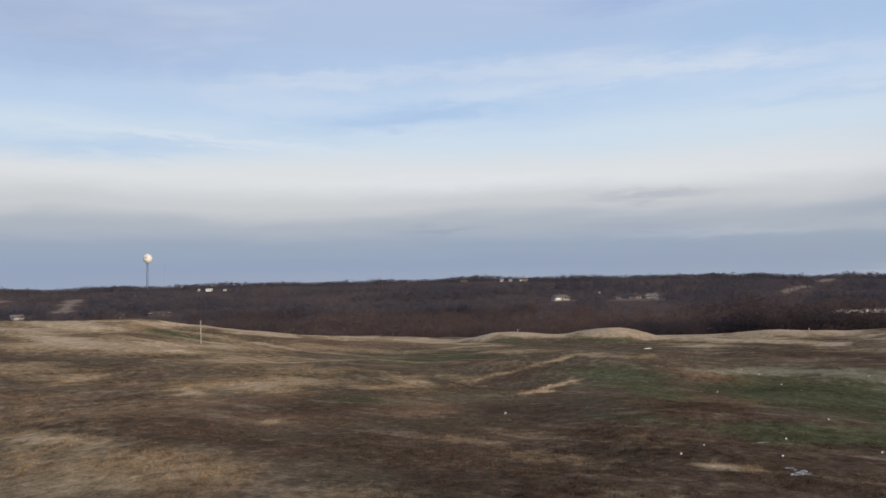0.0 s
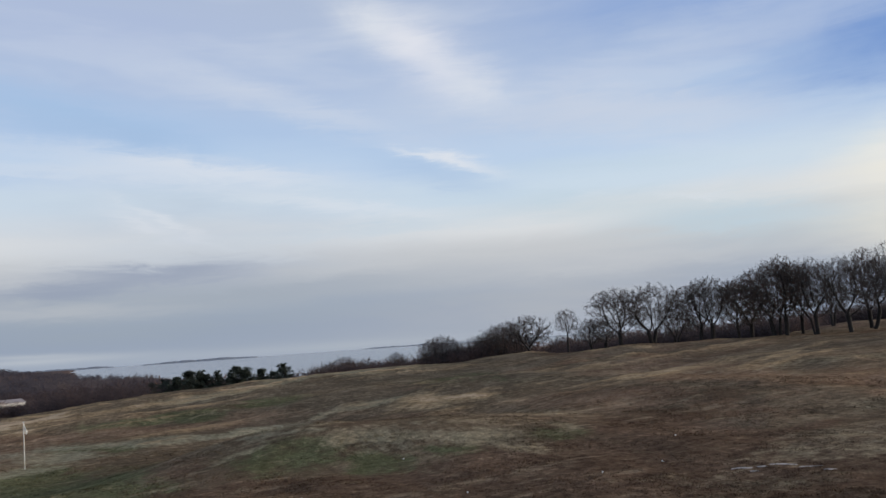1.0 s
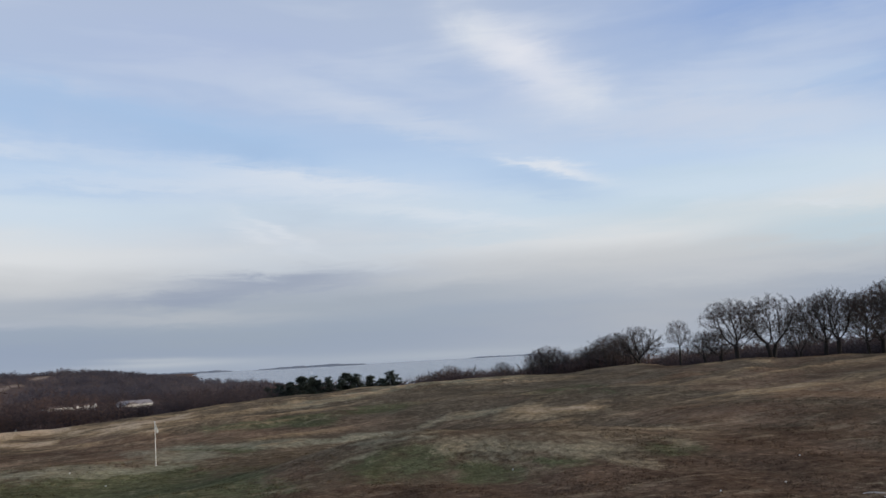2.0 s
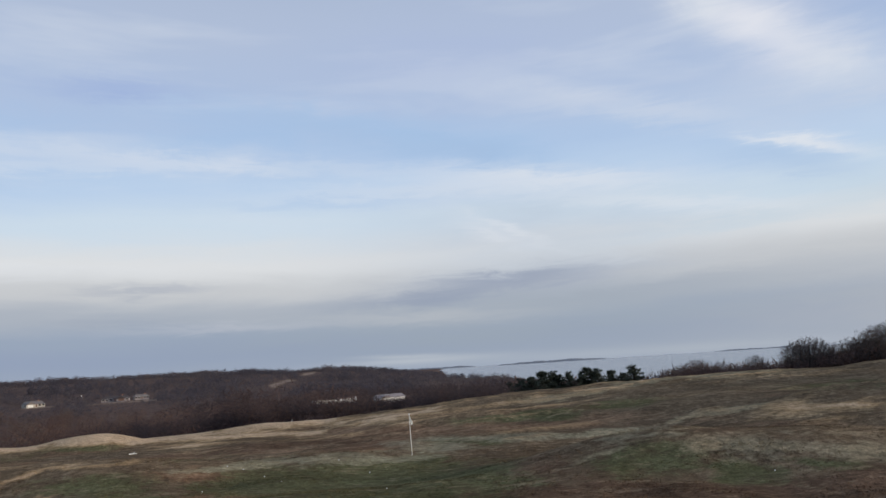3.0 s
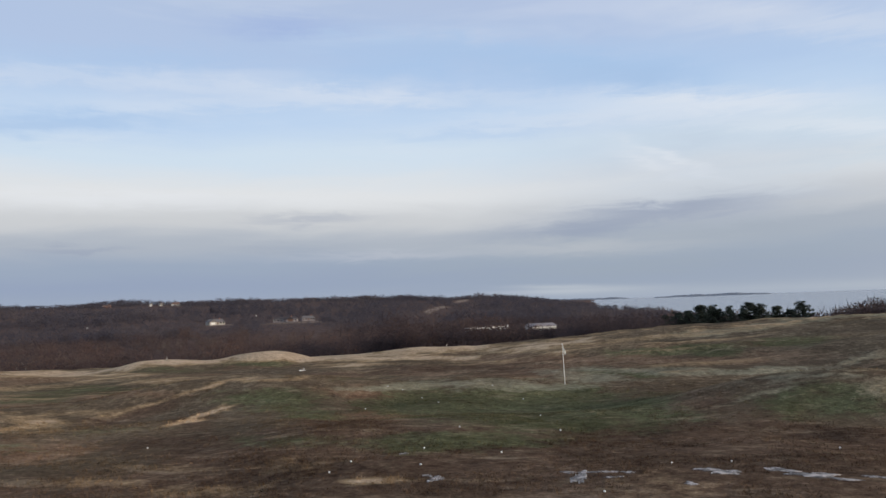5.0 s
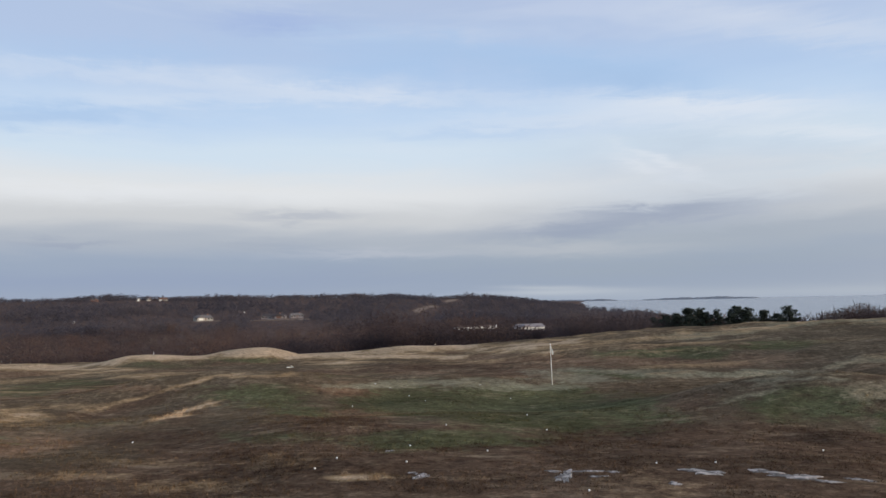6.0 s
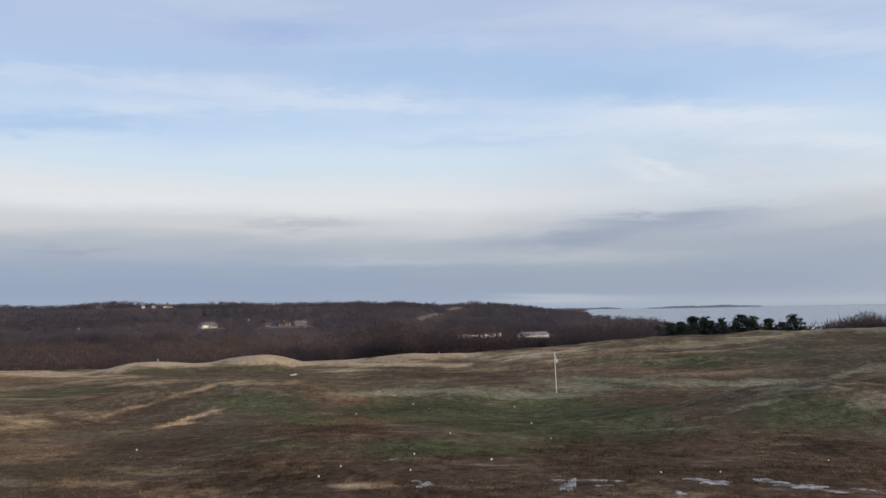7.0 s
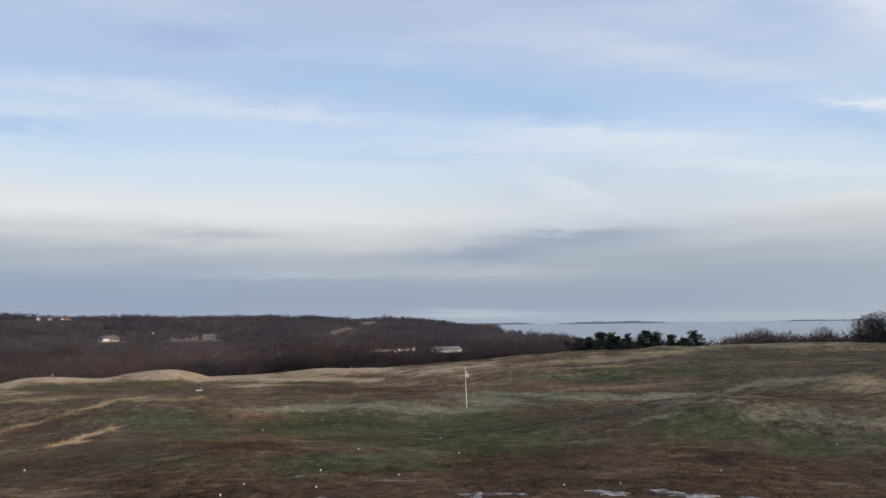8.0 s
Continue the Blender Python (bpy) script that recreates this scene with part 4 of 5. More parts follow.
BRUSH_EL = [0.6, 0.55, 0.5, 0.55, 0.45, 0.35, 0.05, 0.0, -0.1, -0.35, -0.4, -0.7, 0.20, -0.15, -0.5, -0.4, -0.8, -1.0, -0.85, -1.1, -0.8, -0.95, -1.15, -1.4, -1.4, -1.25, -1.1, -1.0, -1.6]


def build_brush():
    rnd = np.random.RandomState(21)
    spots = []
    for k in range(4600):
        az = rnd.uniform(-70, -2) if k < 2300 else rnd.uniform(-70, -36) if k < 3700 else rnd.uniform(-38, -18)
        r = rnd.uniform(150, 215) if az > -38 else rnd.uniform(150, 180) if az < -56 else rnd.uniform(125, 180)
        if -20 < az < -8.5:
            r = rnd.uniform(206, 226)
        x, y = at(az, r)
        z = ground_z(x, y)
        top = EYE + r * math.tan(radians(float(np.interp(az, BRUSH_AZ, BRUSH_EL)) + rnd.normal(0, 0.10)))
        h = (top - z) * rnd.uniform(0.7, 1.05)
        if h > 1.0:
            spots.append((x, y, z - 0.2, h, 10 + rnd.randint(10), rnd.uniform(0, 6.28)))
    scatter_woods("brush", spots, TWIGS, "leafless dark brown brush behind the rim of the field", 4, 0.0)


build_brush()


# ---- trees ----
class Wood:
    """Collects tapered tubes and slivers."""

    def __init__(self):
        self.v, self.f = [], []

    def tube(self, pts, radii, sides=5):
        base = len(self.v)
        for i, (p, r) in enumerate(zip(pts, radii)):
            d = (pts[min(i + 1, len(pts) - 1)] - pts[max(i - 1, 0)]).normalized()
            a = d.orthogonal().normalized()
            b = d.cross(a)
            for k in range(sides):
                t = 6.28318 * k / sides
                self.v.append(p + (a * math.cos(t) + b * math.sin(t)) * r)
        for i in range(len(pts) - 1):
            for k in range(sides):
                l = (k + 1) % sides
                self.f.append((base + i * sides + k, base + i * sides + l, base + (i + 1) * sides + l, base + (i + 1) * sides + k))
        self.f.append(tuple(base + (len(pts) - 1) * sides + k for k in range(sides)))

    def sliver(self, p, q, w, rnd):
        side = Vector((rnd.uniform(-1, 1), rnd.uniform(-1, 1), rnd.uniform(-.4, .4))).normalized() * w
        k = len(self.v)
        self.v += [p - side, p + side, q]
        self.f.append((k, k + 1, k + 2))

    def leaf(self, p, s, rnd):
        a = Vector((rnd.uniform(-1, 1), rnd.uniform(-1, 1), rnd.uniform(-1, 1))).normalized()
        b = a.orthogonal().normalized() * s * 0.6
        k = len(self.v)
        self.v += [p - b, p + a * s * 0.5 - b * 0.2, p + b, p - a * s * 0.5]
        self.f.append((k, k + 1, k + 2, k + 3))


def grow(rnd, start, way, length, radius, bends, wander, lift, seg=5):
    """A wandering branch: its points and radii."""
    pts, radii = [start.copy()], [radius]
    d = way.normalized()
    for i in range(seg):
        d = (d + Vector((rnd.uniform(-1, 1), rnd.uniform(-1, 1), rnd.uniform(-.6, .8) + lift)) * wander).normalized()
        pts.append(pts[-1] + d * length / seg)
        radii.append(radius * (1 - (i + 1) / seg * bends))
    return pts, radii


def colonise(rnd, nodes, parents, targets, step, reach, kill, rounds=90):
    """Grow branches from the given nodes towards the targets; each target dies once a branch comes near."""
    nodes, parents = [np.array(p) for p in nodes], list(parents)
    near, gap = np.zeros(len(targets), int), np.full(len(targets), 1e9)
    first = 0
    for _ in range(rounds):
        for i in range(first, len(nodes)):
            d = np.linalg.norm(targets - nodes[i], axis=1)
            closer = d < gap
            near[closer], gap[closer] = i, d[closer]
        first = len(nodes)
        alive = gap > kill
        pull = alive & (gap < reach)
        if not pull.any():
            break
        for i in np.unique(near[pull]):
            way = targets[pull & (near == i)] - nodes[i]
            way = (way / np.linalg.norm(way, axis=1)[:, None]).sum(0) + rnd.normal(0, 0.55, 3)
            nodes.append(nodes[i] + way / (np.linalg.norm(way) + 1e-9) * step)
            parents.append(int(i))
    return nodes, parents


def crown_targets(rnd, count, half, low, lobes):
    """Points through a broad uneven dome made of several lobes."""
    mid, tall = (1 + low) / 2, (1 - low) / 2
    centres = []
    for k in range(lobes):
        a, t = 2.4 * k + rnd.uniform(-0.5, 0.5), rnd.uniform(-0.45, 0.6)
        out = math.sqrt(max(0.05, 1 - t * t)) * rnd.uniform(0.45, 0.72)
        centres.append((math.cos(a) * out * half, math.sin(a) * out * half, mid + t * tall, rnd.uniform(0.13, 0.20)))
    centres.append((0, 0, 1 - 0.2, 0.2))
    out = []
    while len(out) < count:
        p = rnd.normal(0, 1, 3)
        p = p / np.linalg.norm(p) * rnd.uniform(0.15, 1) ** 0.45
        x, y, z = p[0] * half, p[1] * half, mid + p[2] * tall
        inside = any((x - c[0]) ** 2 + (y - c[1]) ** 2 + (z - c[2]) ** 2 < c[3] ** 2 for c in centres)
        if inside or rnd.rand() < 0.16:
            out.append((x, y, z))
    return np.array(out)


def build_oak(seed, stems=1, leafy=0.0, half=0.50, low=0.20, bole=0.22, tip=0.0012, bent=False, count=1700, kind="oak_tree", bark=BARK):
    """A leafless oak, a unit high; returns the thing with its trunk, each main limb and the crown of twigs."""
    rnd, dice = np.random.RandomState(seed), random.Random(seed)
    ob = thing(kind, "bare winter oak with dark bark and spreading limbs", "tree")
    targets = crown_targets(rnd, count, half, low, 7)
    nodes, parents, boles = [], [], []
    for st in range(stems):
        a = 2.1 * st + rnd.uniform(0, 6.28)
        p = np.array([-0.20 if bent else 0.035 * st * math.cos(a), 0.035 * st * math.sin(a), -0.03])
        lean = np.array([math.cos(a) * 0.16, math.sin(a) * 0.16, 1.0]) if stems > 1 else np.array([rnd.uniform(-.08, .08), rnd.uniform(-.08, .08), 1.0])
        rise = 0.0
        parents.append(-1)
        nodes.append(p)
        boles.append(len(nodes) - 1)
        while p[2] < bole * rnd.uniform(0.9, 1.1):
            way = np.array([1.0, 0.05, 0.55 + rise]) if bent else lean + rnd.normal(0, 0.06, 3)
            rise += 0.35
            p = p + way / np.linalg.norm(way) * 0.03
            parents.append(len(nodes) - 1)
            nodes.append(p)
            boles.append(len(nodes) - 1)
    boles = set(boles)
    nodes, parents = colonise(rnd, nodes, parents, targets, 0.019, 0.42, 0.025, 120)
    n = len(nodes)
    kids = [[] for _ in range(n)]
    for i, p in enumerate(parents):
        if p >= 0:
            kids[p].append(i)
    radius = [0.0] * n
    for i in range(n - 1, -1, -1):
        radius[i] = max(tip, sum(radius[k] ** 2.4 for k in kids[i]) ** (1 / 2.4))
    pts = [Vector(p) for p in nodes]
    trunks, crown, foliage, limb_list = [], Wood(), Wood(), []

    def follow(start, anchor, wood):
        """One run of branch from its fork to its tip, as a tapering tube; side shoots are queued."""
        run, i = [start], start
        while kids[i]:
            best = max(kids[i], key=lambda k: radius[k])
            side = [k for k in kids[i] if k != best]
            for k in side:
                queue.append((k, i, None if (i in boles and k not in boles) else wood))
            if wood not in trunks and wood is not crown and radius[best] < 0.0052:
                queue.append((best, i, crown))
                break
            if wood in trunks and best not in boles:
                queue.append((best, i, None))
                break
            run.append(best)
            i = best
        line = ([anchor] if anchor is not None else []) + run
        if len(line) > 1:
            radii = [min(radius[k], radius[run[0]]) * (1.6 if wood in trunks else 1.1) for k in line]
            if wood in trunks:
                radii[0] *= 1.3
            wood.tube([pts[k] for k in line], radii, 9 if wood in trunks else 3 if radius[run[0]] < 0.006 else 5)

    queue = []
    for i in range(n):
        if parents[i] < 0:
            trunks.append(Wood())
            queue.append((i, None, trunks[-1]))
    while queue:
        i, anchor, wood = queue.pop()
        if wood is None:
            if radius[i] >= 0.0052:
                wood = Wood()
                limb_list.append(wood)
            else:
                wood = crown
        elif wood not in trunks and radius[i] < 0.0052:
            wood = crown
        follow(i, anchor, wood)
    for i in range(n):
        if radius[i] > tip * 3.0 or i in boles or pts[i].z < low * 0.8:
            continue
        d = (pts[i] - pts[parents[i]]).normalized()
        for k in range(8 if not kids[i] else 3):
            e = pts[i] + (d * 0.7 + Vector((dice.uniform(-1, 1), dice.uniform(-1, 1), dice.uniform(-.8, .9)))) * dice.uniform(0.022, 0.055)
            crown.sliver(pts[i], e, 0.0014, dice)
            if dice.random() < leafy:
                foliage.leaf(pts[i].lerp(e, dice.random()), 0.013, dice)
    top = max(v.z for v in crown.v)
    for w in trunks:
        mesh_object("trunk", [v / top for v in w.v], w.f, bark, ob, "", True)
    for w in limb_list:
        mesh_object("limb", [v / top for v in w.v], w.f, bark, ob, "", True)
    mesh_object("crown", [v / top for v in crown.v], crown.f, TWIG_DARK, ob, "fine leafless twigs")
    if foliage.v:
        mesh_object("foliage", [v / top for v in foliage.v], foliage.f, DEAD_LEAF, ob, "clinging rust-brown dead leaves")
    return ob


def plant(ob, x, y, h, turn=0.0, wide=1.0, first=False):
    m = Matrix.Translation((x, y, ground_z(x, y))) @ Matrix.Rotation(turn, 4, "Z")
    if first:
        t = ob
        t.matrix_basis = m
    else:
        t = copy_thing(ob, m)
    t.scale = (h * wide, h * wide, h)
    return t


OAKS = [build_oak(101), build_oak(102, 2, 0.0, 0.52), build_oak(103, 1, 0.22), build_oak(104, 3, 0.16, 0.5, 0.22), build_oak(105, 1, 0.0, 0.30, 0.40, 0.38, 0.0012, False, 800),
        build_oak(106, 1, 0.0, 0.42, 0.34, 0.26, 0.0013, True), build_oak(107, 2, 0.08, 0.48), build_oak(108, 1, 0.0, 0.54, 0.28, 0.20, 0.0017), build_oak(109, 4, 0.10, 0.44, 0.10, 0.08, 0.0012, False, 900)]
# azimuth, distance, elevation of the top, kind, breadth
OAKS_LOW = [
    (-38.85, 114, 1.85, 4, 1.0), (-40.6, 112, 0.9, 6, 1.4), (-41.5, 110, 1.0, 1, 1.3), (-42.7, 104, 3.25, 0, 1.2), (-45.0, 102, 3.35, 1, 1.25), (-48.2, 100, 3.1, 6, 1.05),
    (-49.0, 99, 3.5, 0, 1.0), (-50.8, 98, 3.1, 3, 0.8), (-51.6, 104, 3.5, 2, 0.9), (-53.1, 96, 4.2, 3, 0.85), (-53.8, 95, 4.55, 2, 0.85), (-54.8, 99, 4.0, 0, 0.7),
    (-55.7, 94, 4.1, 6, 0.9)]
OAKS_HIGH = [
    (-57.7, 92, 4.1, 0, 0.9), (-58.9, 104, 4.5, 2, 0.75), (-59.6, 101, 3.7, 5, 0.75), (-60.4, 90, 2.4, 4, 0.8), (-61.9, 88, 5.1, 7, 0.95), (-63.2, 87, 5.4, 2, 0.75),
    (-64.6, 86, 5.7, 0, 0.9), (-66.5, 88, 5.6, 6, 0.9), (-68.5, 90, 5.6, 3, 0.9), (-71, 88, 5.9, 7, 0.9), (-56.6, 122, 2.6, 1, 0.9), (-65.6, 124, 3.4, 6, 0.9),
    (-46.6, 118, 2.3, 1, 0.8)]
OAK_ROW = OAKS_LOW + OAKS_HIGH
used = set()
for i, (a, r, top, kind, wide) in enumerate(OAK_ROW):
    x, y = at(a, r)
    h = (EYE + r * math.tan(radians(top)) - ground_z(x, y)) * 0.98
    t = plant(OAKS[kind], x, y, h, radians(a) if kind == 5 else i * 2.4, wide, kind not in used)
    used.add(kind)
    tagged(t, {2: "bare oak with rust-brown leaves still clinging, on the field's rim", 3: "three-stemmed oak with dead leaves clinging, on the field's rim", 4: "slim bare oak on the field's rim", 5: "bare oak bent low at its foot, on the field's rim", 7: "massive bare oak with a stout trunk on the field's rim"}.get(kind, "bare dark oak with spreading limbs on the field's rim"), group="oaks along the rim")

# smaller trees on the slope behind the rim
for i, (a, r, top, kind, wide) in enumerate([
        (-22.3, 165, -0.70, 8, 1.5), (-26.1, 160, -0.60, 4, 1.1), (-28.7, 158, 0.0, 8, 0.9), (-29.5, 156, 0.50, 0, 1.0), (-30.3, 160, 0.1, 8, 1.0),
        (-32.8, 156, 0.32, 8, 1.0), (-33.5, 155, 0.9, 8, 1.0), (-34.4, 150, 1.1, 8, 1.1), (-34.0, 158, 0.8, 8, 1.1), (-35.0, 148, 0.9, 8, 1.0), (-32.0, 160, 0.2, 8, 1.2), (-28.9, 162, 0.2, 8, 1.0), (-35.9, 128, 1.5, 7, 1.1),
        (-38.2, 145, -0.2, 8, 1.2), (-20.6, 170, -1.2, 8, 1.4), (-31.4, 165, -0.2, 8, 1.1), (-39.6, 150, -0.3, 8, 1.3), (-52.0, 150, 1.2, 8, 1.2), (-47.5, 145, 0.6, 8, 1.2), (-24.0, 168, -1.0, 8, 1.4)]):
    x, y = at(a, r)
    h = EYE + r * math.tan(radians(top)) - ground_z(x, y)
    tagged(plant(OAKS[kind], x, y, h * 1.02, i * 1.7, wide, kind not in used), "small bare tree on the slope behind the field", group="trees behind the rim")
    used.add(kind)


sycamore = build_oak(120, 1, 0.0, 0.42, 0.30, 0.24, 0.0020, False, 600, "sycamore_tree", PALE_BARK)
x, y = at(36.2, 235)
plant(sycamore, x, y, 11.5, 0.4, 0.9, True)
tagged(sycamore, "bare sycamore with pale bark among darker woods", "tree")


def build_pine(seed):
    rnd = random.Random(seed)
    ob = thing("pine_tree", "dark green pine with an uneven crown", "tree", "pines below the rim")
    trunk, crown = Wood(), Wood()
    pts, radii = grow(rnd, Vector((0, 0, -0.03)), Vector((0.03, 0, 1)), 1.0, 0.022, 0.85, 0.03, 0.0, 7)
    trunk.tube(pts, radii, 7)
    for k in range(64):
        t = 0.06 + 0.92 * (k + rnd.random()) / 64
        i = min(6, int(t * 7))
        p = pts[i].lerp(pts[i + 1], t * 7 - i)
        a = 2.4 * k + rnd.uniform(-.7, .7)
        reach = rnd.uniform(0.35, 1.0) * (0.50 * (1.05 - t) ** 0.75)
        bp, br = grow(rnd, p, Vector((math.cos(a), math.sin(a), rnd.uniform(0.05, .55))), reach, 0.007, 0.7, 0.15, 0.12, 4)
        trunk.tube(bp, br, 3)
        for j in (1, 2, 3, 4, 4):
            c = bp[j] + Vector((rnd.gauss(0, 1), rnd.gauss(0, 1), rnd.gauss(0, .6))) * 0.016
            wide = rnd.uniform(0.034, 0.060)
            for q in range(34):
                d = Vector((rnd.gauss(0, 1), rnd.gauss(0, 1), rnd.gauss(0.35, .7))).normalized()
                crown.sliver(c + d * wide * 0.15, c + d * wide, 0.0058, rnd)
    mesh_object("trunk", trunk.v, trunk.f, BARK, ob, "", True)
    mesh_object("crown", crown.v, crown.f, NEEDLE, ob, "tufts of dark green needles")
    return ob


PINES = [build_pine(s) for s in (41, 42, 43)]
used = set()
for i, (a, top, kind, wide) in enumerate([(-12.0, -0.95, 1, 0.8), (-15.1, -0.95, 1, 0.8), (-11.6, -0.85, 0, 1.0), (-13.25, -1.05, 1, 0.6), (-14.7, -0.80, 2, 1.05), (-16.5, -1.08, 0, 0.8), (-17.95, -0.87, 1, 0.9), (-10.6, -1.25, 2, 0.9), (-9.7, -1.4, 1, 0.9), (-12.4, -1.2, 2, 0.8), (-14.0, -1.25, 0, 0.7), (-17.2, -1.35, 2, 0.8), (-9.0, -1.5, 0, 0.7)]):
    r = 190 + 6 * (i % 3)
    x, y = at(a, r)
    h = EYE + r * math.tan(radians(top)) - ground_z(x, y)
    plant(PINES[kind], x, y, h, i * 1.9, wide * 1.4, kind not in used)
    used.add(kind)


# ---- markers on the field ----
def ring(bm, z, r, n, cx=0.0, cy=0.0):
    return [bm.verts.new((cx + r * math.cos(6.28318 * k / n), cy + r * math.sin(6.28318 * k / n), z)) for k in range(n)]


def turned(profile, n=12):
    """A bmesh turned round z from (height, radius) rows, closed at both ends."""
    bm = bmesh.new()
    rows = [ring(bm, z, r, n) for z, r in profile]
    for a, b in zip(rows, rows[1:]):
        for k in range(n):
            bm.faces.new((a[k], a[(k + 1) % n], b[(k + 1) % n], b[k]))
    bm.faces.new(rows[0][::-1])
    bm.faces.new(rows[-1])
    return bm


def build_flag(x, y, z):
    ob = thing("golf_flag", "cream flagstick with a limp white flag on green turf", "flag")
    part("flagstick", turned([(-0.15, 0.021), (0.6, 0.020), (1.3, 0.018), (2.0, 0.016), (2.03, 0.010)], 10), CLOTH, ob, "cream fibreglass pole", True)
    part("finial", turned([(2.0, 0.012), (2.015, 0.030), (2.04, 0.034), (2.065, 0.022), (2.075, 0.006)], 10), WHITE, ob, "", True)
    bm = bmesh.new()
    rows = []
    for i in range(15):
        v = i / 14
        row = []
        for j in range(9):
            u = j / 8
            droop = 0.95 - 0.28 * v
            wx = 0.03 + u * (0.05 + 0.09 * math.sin(3.0 * v)) + 0.010 * math.sin(9 * u)
            wy = 0.05 * math.sin(7.5 * u + 2.0 * v) * u
            row.append(bm.verts.new((wx, wy, 1.99 - 0.34 * v - u * 0.26 * droop)))
        rows.append(row)
    for a, b in zip(rows, rows[1:]):
        for k in range(8):
            bm.faces.new((a[k], a[k + 1], b[k + 1], b[k]))
    bmesh.ops.solidify(bm, geom=bm.faces[:], thickness=0.006)
    part("flag_cloth", bm, CLOTH, ob, "limp white cloth hanging in folds", True)
    part("hole_cup", turned([(-0.1, 0.054), (0.012, 0.054), (0.012, 0.046)], 14), WHITE, ob)
    ob.matrix_basis = Matrix.Translation((x, y, z)) @ Matrix.Rotation(-0.024, 4, "Y") @ Matrix.Rotation(0.25, 4, "Z") @ Matrix.Scale(1.06, 4)
    return ob


fx, fy = at(-1.38, 42)
build_flag(fx, fy, ground_z(fx, fy))


def build_pole(x, y, z, h, r, label):
    ob = thing("marker_pole", label, "marker")
    part("pole", turned([(-0.15, r), (h * 0.5, r), (h - 0.05, r * 0.85), (h, r * 0.5)], 8), CLOTH, ob, "", True)
    part("collar", turned([(h * 0.86, r * 1.25), (h * 0.88, r * 1.5), (h * 0.93, r * 1.5), (h * 0.95, r * 1.25)], 8), GREY, ob)
    ob.matrix_basis = Matrix.Translation((x, y, z))
    return ob


px, py = at(50.4, 63)
build_pole(px, py, ground_z(px, py), 1.85, 0.015, "thin pale marker pole standing on straw turf")
px, py = at(27.2, 93)
build_pole(px, py, ground_z(px, py), 0.36, 0.03, "short white marker stake on a straw knoll")
px, py = at(7.15, 111)
build_pole(px, py, ground_z(px, py), 0.45, 0.03, "short white marker stake at the field's rim")


def build_branch():
    ob = thing("fallen_branch", "pale barkless branch lying on the turf", "branch")
    w = Wood()
    rnd = random.Random(3)
    pts, radii = grow(rnd, Vector((-0.6, 0, 0.10)), Vector((1, 0.1, 0.05)), 1.3, 0.11, 0.6, 0.12, 0.0, 6)
    w.tube(pts, radii, 7)
    v = Wood()
    sp, sr = grow(rnd, pts[3], Vector((0.7, 0.5, 0.5)), 0.6, 0.06, 0.6, 0.15, 0.0, 4)
    v.tube(sp, sr, 6)
    mesh_object("stem", w.v, w.f, CLOTH, ob, "", True)
    mesh_object("fork", v.v, v.f, CLOTH, ob, "", True)
    x, y, z = spot(17.86, -4.68, r0=40)
    ob.matrix_basis = Matrix.Translation((x, y, z - 0.02)) @ Matrix.Rotation(0.5, 4, "Z") @ Matrix.Scale(0.5, 4)


build_branch()

# practice balls: azimuth, elevation as seen from where they were struck
VIEW_A, VIEW_B = (-0.10, 0.02, 4.98), (0.13, 0.11, 4.97)
BALLS_A = [(14.5, -11.29), (16.1, -11.91), (9.4, -11.76), (9.1, -10.62), (8.9, -12.91), (3.4, -11.08), (0.4, -8.55), (-1.0, -9.63), (1.6, -7.37), (3.8, -6.31), (13.3, -7.63), (9.1, -7.02), (7.9, -7.42), (11.6, -6.09), (10.5, -6.41), (-8.7, -11.83), (-12.7, -11.63), (-3.9, -13.83), (28.5, -9.23), (-19.5, -10.48), (6.4, -9.2)]
BALLS_B = [(-46.0, -7.81), (-40.8, -10.16), (-31.0, -11.05), (-26.4, -8.42), (-45.0, -9.53)]


def build_ball():
    bm = bmesh.new()
    bmesh.ops.create_icosphere(bm, subdivisions=3, radius=0.0225)
    for v in bm.verts:
        k = 1 - 0.025 * max(0.0, noise.noise(v.co * 260))
        v.co *= k
    return tagged(part("golf_ball", bm, BALL, None, "", True), "white golf ball lying in the short turf", "ball", "practice balls")


first_ball = build_ball()
for i, (a, e, eye) in enumerate([(a, e, VIEW_A) for a, e in BALLS_A] + [(a, e, VIEW_B) for a, e in BALLS_B]):
    x, y, z = spot(a, e, eye)
    m = Matrix.Translation((x, y, z + 0.024))
    if i:
        copy_thing(first_ball, m)
    else:
        first_ball.matrix_basis = m


